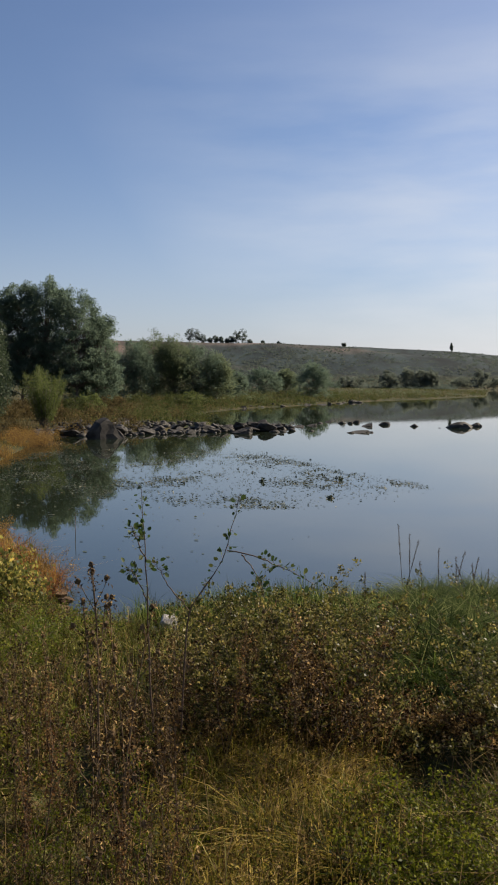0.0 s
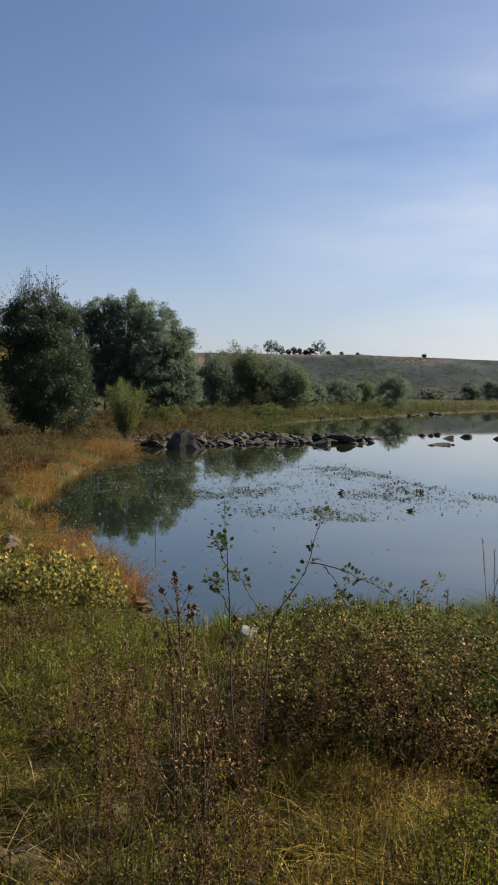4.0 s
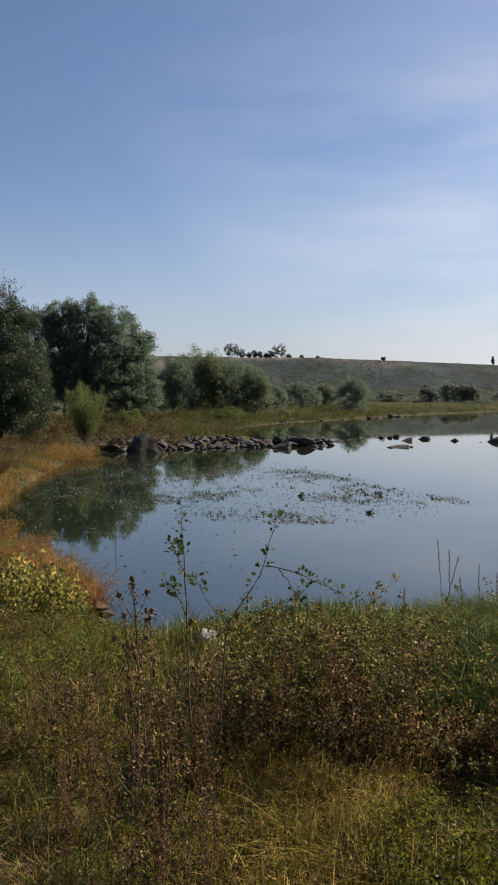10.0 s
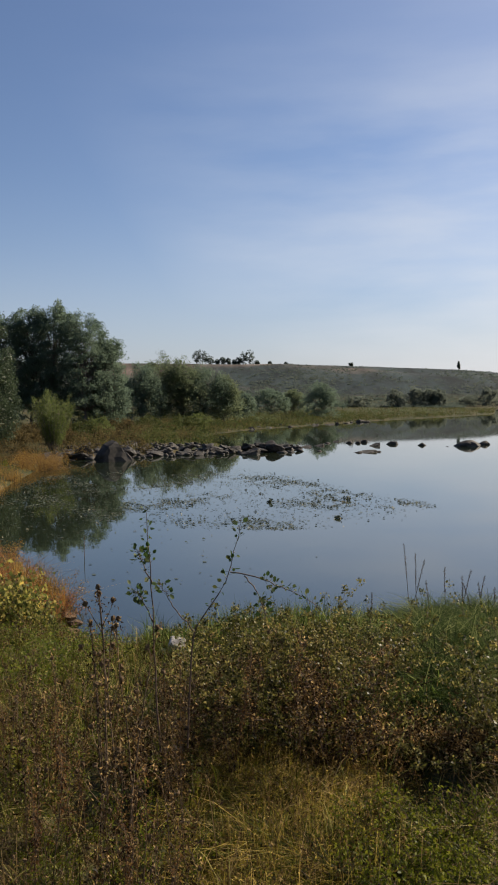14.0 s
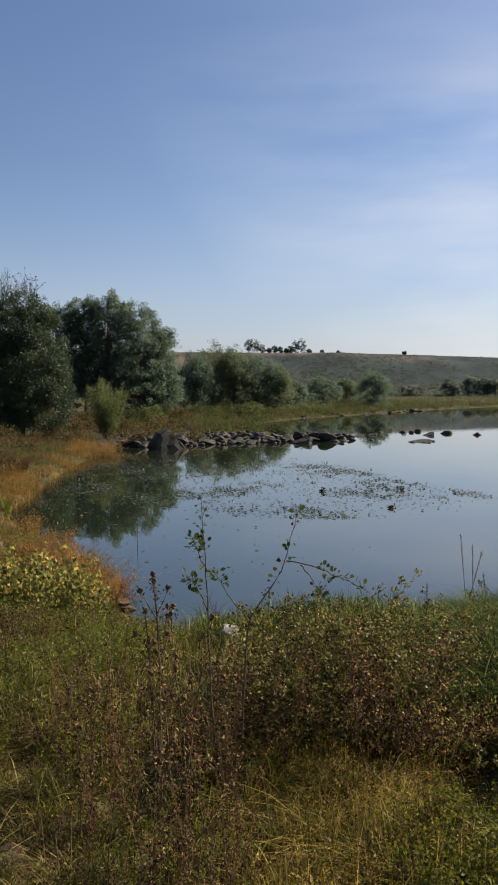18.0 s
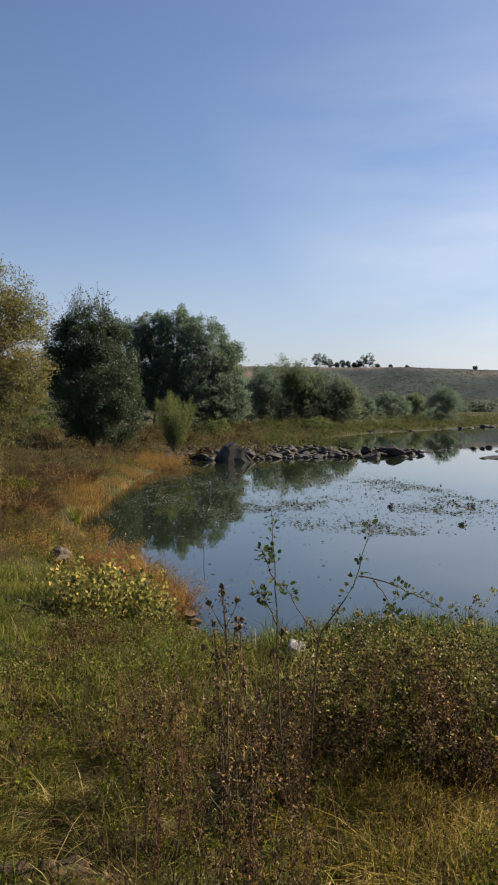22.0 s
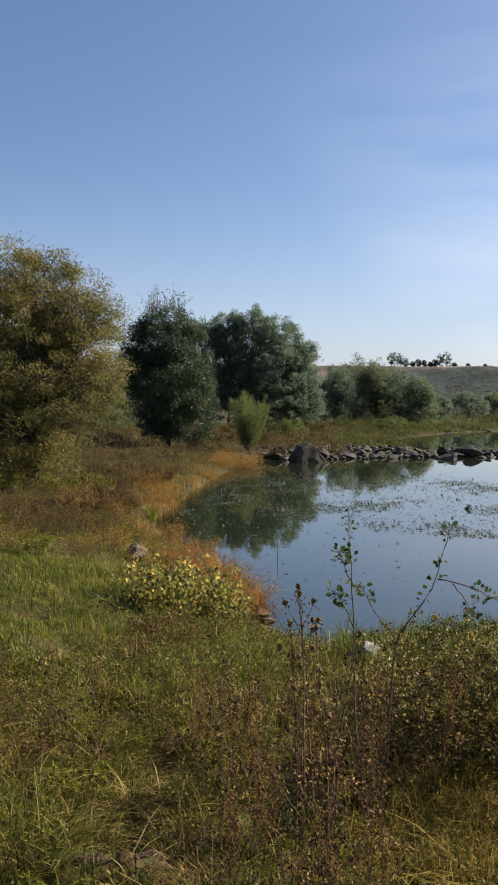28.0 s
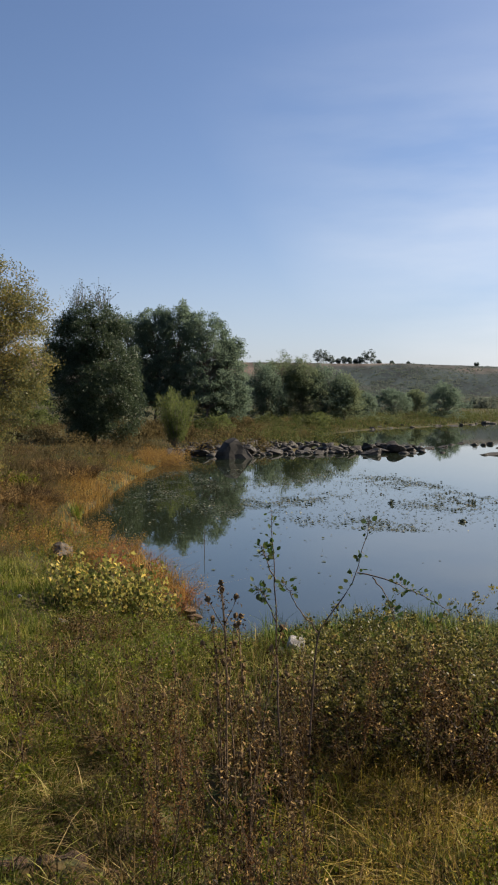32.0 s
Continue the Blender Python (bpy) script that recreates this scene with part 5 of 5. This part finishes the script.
    scatter(sedge, spots(22, (-18, -12.5), (7.3, 9.4), .42), (.85, 1.15))
    tuft = [clump("grass_tuft", lab, m, k, h, .1, w, group="grass tufts on the bank", bend=bd) for lab, m, k, h, w, bd in (
        ("tuft of arching green grass", F_GRASS, 80, .2, .007, 1.0), ("tuft of yellow-green grass", F_YGRASS, 70, .19, .007, 1.05), ("tuft of straw-coloured dry grass", F_DRY, 70, .2, .006, 1.15), ("tuft of bright green grass", F_HERB, 65, .19, .007, .95), ("tuft of mixed bank grass", F_GRASS, 65, .22, .0065, 1.0))]
    scatter(tuft, spots(150, (14, 36), (2.4, 7.5), .26) + spots(60, (-13, 3), (2.3, 5.2), .24) + spots(40, (-1, 15), (2.3, 3.2), .22), (.55, .95))
    # Dark weed leaves put the shade of the mounds' fronts into their colour.
    tuss = [clump("dry_tussock", "broad tussock of brown dry grass", F_WEED, 1900, .52, .62, .01, group="tussocks on the bank", bend=.95) for _ in range(2)]
    scatter(tuss, [(-11.7, 26.2), (-11.2, 26.5), (-12.2, 26.0), (-11.6, 26.8), (-12.0, 26.6), (-12.8, 29), (-14.6, 33), (-13.5, 36.5), (-16, 40)], (1.35, 1.65))
    brown = [bush("brown_herb_clump", "rounded clump of brown withered herbs", m, .5, .6, 16, .035, 1000, "herb clump", "herb clumps on the bank", .4, stem_r=.004, bark=M_DEADSTEM) for m in (F_MEADOW, F_BROWNLEAF, F_MEADOW)]
    orange = [bush("rusty_herb_clump", "rusty orange clump of autumn herbs", F_ORANGE, .5, .7, 16, .035, 1000, "herb clump", "rusty clumps by the pond", .4, stem_r=.004, bark=M_DEADSTEM) for _ in range(2)]
    greens = [bush("green_herb_clump", "green clump of meadow herbs", F_HERB, .4, .4, 12, .04, 600, "herb clump", "green clumps on the bank", .5, stem_r=.003)]
    field = [p for p in spots(190, (13, 34), (14.5, 56), .8) if to_shore(*p) > 1.2 and lawn(*p) < .35]
    shore = [p for p in spots(420, (9, 26), (15, 58), .5) if -.1 < to_shore(*p) < 1.6]
    scatter(brown, [p for n, p in enumerate(field) if n % 4 < 3][:95], (.7, 1.6))
    scatter(greens, [p for n, p in enumerate(field) if n % 4 == 3][:30], (.6, 1.2))
    scatter(orange, shore[:30], (.5, 1.1))
    scatter(orange, [p for p in spots(26, (12.8, 15.6), (49, 56.5), .5) if to_shore(*p) > -1.3], (1.0, 1.5))
    scatter(brown, [p for p in spots(40, (14, 36), (4.6, 13), .7) if to_shore(*p) > .6 and lawn(*p) < .3], (.3, .75))
    scatter(greens, [p for p in spots(46, (12, 36), (4.0, 13), .6) if to_shore(*p) > .6 and lawn(*p) < .6], (.4, .9))
    # the bank between the lawn and the willow, thick with clumps
    wild = [p for p in spots(75, (22, 35), (18.5, 32), .7) if to_shore(*p) > .8]
    scatter(brown, [p for n, p in enumerate(wild) if n % 5 < 3], (.6, 1.5))
    scatter(greens, [p for n, p in enumerate(wild) if n % 5 == 3], (.8, 1.6))
    scatter(orange, [p for n, p in enumerate(wild) if n % 5 == 4], (.5, 1.1))
    lush = [bush("lush_herb_clump", "olive green clump of herbs in the bank grass", F_GRASS, .38, .42, 14, .03, 700, "herb clump", "lush clumps on the bank", .5, stem_r=.003), bush("lush_herb_clump", "fresh green clump of leafy herbs in the bank grass", F_LAWN, .36, .4, 14, .034, 620, "herb clump", "lush clumps on the bank", .5, stem_r=.003),
            bush("lush_herb_clump", "olive and brown clump of herbs in the bank grass", F_BROWNLEAF, .4, .45, 14, .03, 700, "herb clump", "lush clumps on the bank", .5, stem_r=.003)]
    scatter(lush, [p for p in spots(60, (9, 35), (6.2, 15), .5) if to_shore(*p) > .5 and lawn(*p) < .5], (.5, 1.15))
    scatter(lush, [p for p in spots(16, (13, 24), (9, 12.6), .3) if to_shore(*p) > .3], (.7, 1.2))
    scatter([lush[0], lush[2]], [p for p in spots(16, (14, 20.5), (12, 13.6), .28) if to_shore(*p) > .3], (.7, 1.1))
    scatter([lush[1]], spots(14, (9.3, 14.8), (10.2, 12.9), .3), (.75, 1.2))
    iris = clump("iris_clump", "small clump of bright green blades at the pond's edge", F_LAWN, 50, .65, .16, .035, "water plant", bend=.3, lean=.2)
    hide_proto(iris, -10.05, 27.2)
    reed = clump("reed_clump", "few thin dark reeds standing in the water", F_STRIP, 26, .9, .5, .022, "reeds", bend=.4, lean=.15)
    reed.location = (-9.6, 37.4, -.15)
    low = [bush("low_green_bush", "low green bush under the willow", F_HERB, .9, 1.0, 10, .09, 900, group="low bushes under the willow") for _ in range(2)]
    scatter(low, [(-15.0, 30.5), (-16.4, 29.6), (-13.9, 31.6), (-17.4, 28.6)], (.8, 1.2))


build_plants()


def round_leaves(at, size, out):
    """Oval leaves of six corners, folded along the middle."""
    n = len(at)
    a = out / (np.linalg.norm(out, axis=1, keepdims=True) + 1e-9)
    b = np.cross(a, rng.normal(size=(n, 3)))
    b /= np.linalg.norm(b, axis=1, keepdims=True) + 1e-9
    c = np.cross(a, b)
    s = size[:, None]
    rim = [(0, 0, 0), (.25, .3, .08), (.65, .33, .1), (1, 0, 0), (.65, -.33, .1), (.25, -.3, .08)]
    v = np.stack([at + s * (u * a + w * b + k * c) for u, w, k in rim], 1).reshape(-1, 3)
    i = 6 * np.arange(n)[:, None]
    f = np.concatenate([i + (0, 1, 2, 3), i + (0, 3, 4, 5)])
    return v, f


def sapling(name, label, lines, leaf_at):
    ob = thing(name, label, "sapling", at=lines[0][0])
    base = np.array(lines[0][0])
    wood, pts, outs = [], [], []
    for n, line in enumerate(lines):
        p = np.array(line, float) - base
        fine = np.stack([np.interp(np.linspace(0, len(p) - 1, 14), np.arange(len(p)), p[:, k]) for k in range(3)], -1)
        fine[1:-1] += 0.004 * rng.normal(size=(12, 3))
        r = 0.0075 if n == 0 else 0.0045
        wood.append(tube(fine, np.linspace(r, 0.0016, 14), 6))
        for k in np.linspace(leaf_at[n], 13, int(5.5 * (13 - leaf_at[n]))):
            a = fine[int(k)] + (fine[min(13, int(k) + 1)] - fine[int(k)]) * (k % 1)
            o = rng.normal(size=3) + (0, 0, .25)
            o /= np.linalg.norm(o)
            e = a + o * .03
            wood.append(tube([a, (a + e) / 2, e], [.0012, .001, .0008], 3))
            pts.append(e)
            outs.append(o)
    part("stem", raw_mesh("stem", *join(wood), M_TWIG, True), ob)
    size = rng.uniform(.02, .046, len(pts))
    part("foliage", raw_mesh("foliage", *round_leaves(np.array(pts), size, np.array(outs)), F_APPLE), ob, "small dark green oval leaves")
    return ob


sapling("apple_sapling", "thin upright apple sapling with sparse leaves",
        [[(-.53, 5.04, 1.95), (-.55, 5.03, 2.27), (-.56, 5.03, 2.66), (-.57, 5.03, 3.01), (-.59, 5.03, 3.29), (-.6, 5.02, 3.52)],
         [(-.565, 5.03, 2.8), (-.64, 5.0, 2.98), (-.69, 5.0, 3.03)], [(-.57, 5.03, 3.05), (-.64, 5.04, 3.2), (-.66, 5.04, 3.27)]], [6, 6, 7])
sapling("apple_sapling", "leaning forked apple sapling with sparse leaves",
        [[(-.36, 5.1, 1.95), (-.33, 5.05, 2.5), (-.31, 5.05, 2.74), (-.24, 5.05, 2.85), (-.11, 5.06, 3.03), (-.04, 5.06, 3.24), (0, 5.06, 3.46)],
         [(-.31, 5.05, 2.74), (-.45, 5.04, 2.92), (-.52, 5.03, 3.06)], [(-.07, 5.06, 3.12), (.1, 5.02, 3.1), (.2, 5.0, 3.06), (.32, 4.99, 3.01), (.48, 4.98, 2.92)],
         [(.02, 5.04, 3.1), (.1, 5.0, 3.0), (.16, 5.0, 2.85)]], [7, 9, 5, 8])


def burdock(side, dist, tall):
    x, y = at_side(side, dist)
    ob = thing("burdock_stalk", "tall dead burdock stalk with dark round heads", "weed", "burdock stalks among the weeds", at=(x, y, float(land(x, y)) - .03))
    line = wander((0, 0, 0), (rng.normal() * .04, rng.normal() * .04, 1), tall, 8, .03)
    part("stem", raw_mesh("stem", *tube(line, np.linspace(.006, .0025, 9), 5), M_DEADSTEM, True), ob)
    tips = [line[-1]]
    for k in (5, 6, 7):
        br = wander(line[k], (rng.normal(), rng.normal(), 1.4), rng.uniform(.1, .22), 4, .12, .1)
        part("branch", raw_mesh("branch", *tube(br, np.linspace(.003, .0018, 5), 4), M_DEADSTEM, True), ob)
        tips.append(br[-1])
    for t in tips:
        part("seed_head", bristly(t, .014), ob, "dark round bur head")
    k = rng.integers(2, 9, 130)
    q = rng.random((130, 1))
    c = line[k] * q + line[k - 1] * (1 - q) + rng.normal(size=(130, 3)) * .016
    c = np.concatenate([c] + [t + rng.normal(size=(9, 3)) * .016 - (0, 0, .015) for t in tips])
    part("foliage", raw_mesh("foliage", *leaves(c, .03 * rng.uniform(.4, 1.1, len(c)), .01, rng.normal(size=(len(c), 3)) - (0, 0, .5), .4), F_WEED), ob)


for bs, bd, bt in ((10.0, 4.2, 1.38), (9.45, 4.35, 1.24), (9.0, 4.2, 1.4), (8.1, 4.5, 1.1), (10.7, 4.4, 1.15), (9.7, 4.7, 1.2), (8.6, 4.3, 1.24)):
    burdock(bs, bd, bt + .42)


def spike(x, y, tall):
    z = float(land(x, y))
    ob = thing("loosestrife_stalk", "dark withered flower spike over the sedge", "plant", "flower spikes by the water", at=(x, y, z - .03))
    line = wander((0, 0, 0), (rng.normal() * .1, rng.normal() * .06, 1), tall, 7, .04)
    part("stem", raw_mesh("stem", *tube(line, np.linspace(.007, .003, 8), 5), M_DEADSTEM, True), ob)
    k = rng.uniform(4.2, 7, 130)
    p = np.stack([np.interp(k, np.arange(8), line[:, j]) for j in range(3)], -1) + rng.normal(size=(130, 3)) * .008
    part("foliage", raw_mesh("flower_spike", *leaves(p, .018, .009, rng.normal(size=(130, 3)) + (0, 0, .8)), F_HEAD), ob, "dark dry seed spike")


for sx, sy, st in ((2.12, 13.2, .7), (2.68, 13.1, 1.25), (2.76, 13.2, 1.5), (2.86, 13.15, 1.3), (3.05, 13.2, .85), (3.3, 13.2, 1.15), (3.5, 13.2, 1.1), (3.56, 13.1, 1.0), (3.8, 13.2, .9), (3.9, 13.3, 1.0), (4.0, 13.2, .85), (4.06, 13.1, .75)):
    spike(sx - .03, sy, .98 * st)


def build_stones():
    pale = [rock_mesh(s, .7, M_PALE) for s in (51, 52)]
    for x, y, w, h, lab in ((-1.0, 11.45, .4, .29, "whitish rounded stone among the grass"), (-1.2, 11.35, .14, .12, "small whitish stone among the grass"), (-4.75, 12.2, .15, .08, "pale stone in the grass"), (-5.9, 13.2, .09, .05, "small pale stone in the grass"), (.38, 7.0, .16, .1, "pale stone under the brambles")):
        z = float(land(x, y))
        ob = new("pale_stone", pale[int(rng.integers(2))])
        ob.scale, ob.location = (w / 1.4, w / 1.6, h), (x, y, z + .5 * h)
        tagged(ob, lab, "stone", "pale stones in the grass")
    grey = rock_mesh(61, .6, solid("grey_stone", (.04, .034, .026), (.13, .105, .08), 3, .85, .6, 20))
    ob = new("boulder", grey)
    ob.scale, ob.location, ob.rotation_euler = (.46, .32, .34), (-6.95, 18.0, float(land(-6.95, 18.0)) + .24), (0, 0, 1.6)
    tagged(ob, "weathered grey boulder in the bank grass", "rock")
    clod = rock_mesh(71, .5, M_SOIL)
    for x, y, w, h in ((-1.5, 4.05, .13, .09), (-1.78, 3.85, .12, .07), (-1.35, 4.12, .09, .06), (-1.62, 4.14, .1, .08), (-1.6, 3.9, .08, .05)):
        ob = new("earth_clod", clod)
        ob.scale, ob.location, ob.rotation_euler = (w, w * .8, h), (x, y, float(land(x, y)) + .2 * h), (0, 0, x * 9)
        tagged(ob, "dry brown lump of earth in the grass", "soil", "lumps of earth")
    for x, y, w, h in ((-3.05, 13.75, .3, .28), (-2.85, 13.55, .25, .2), (-3.42, 15.1, .3, .26), (-3.2, 14.75, .26, .22)):
        ob = new("bank_stone", clod)
        ob.scale, ob.location, ob.rotation_euler = (w, w * .7, h), (x, y, float(land(x, y)) + .1), (0, 0, x * 5)
        tagged(ob, "brown crumbling earth at the shore's edge", "stone", "stones at the shore")
    ob = new("water_stick", raw_mesh("water_stick", *tube([(-4.36, 21.6, -.4), (-4.36, 21.5, .25), (-4.33, 21.45, .62)], [.01, .009, .006], 6), M_TWIG, True))
    tagged(ob, "thin dark stick standing in the water", "stick")


build_stones()
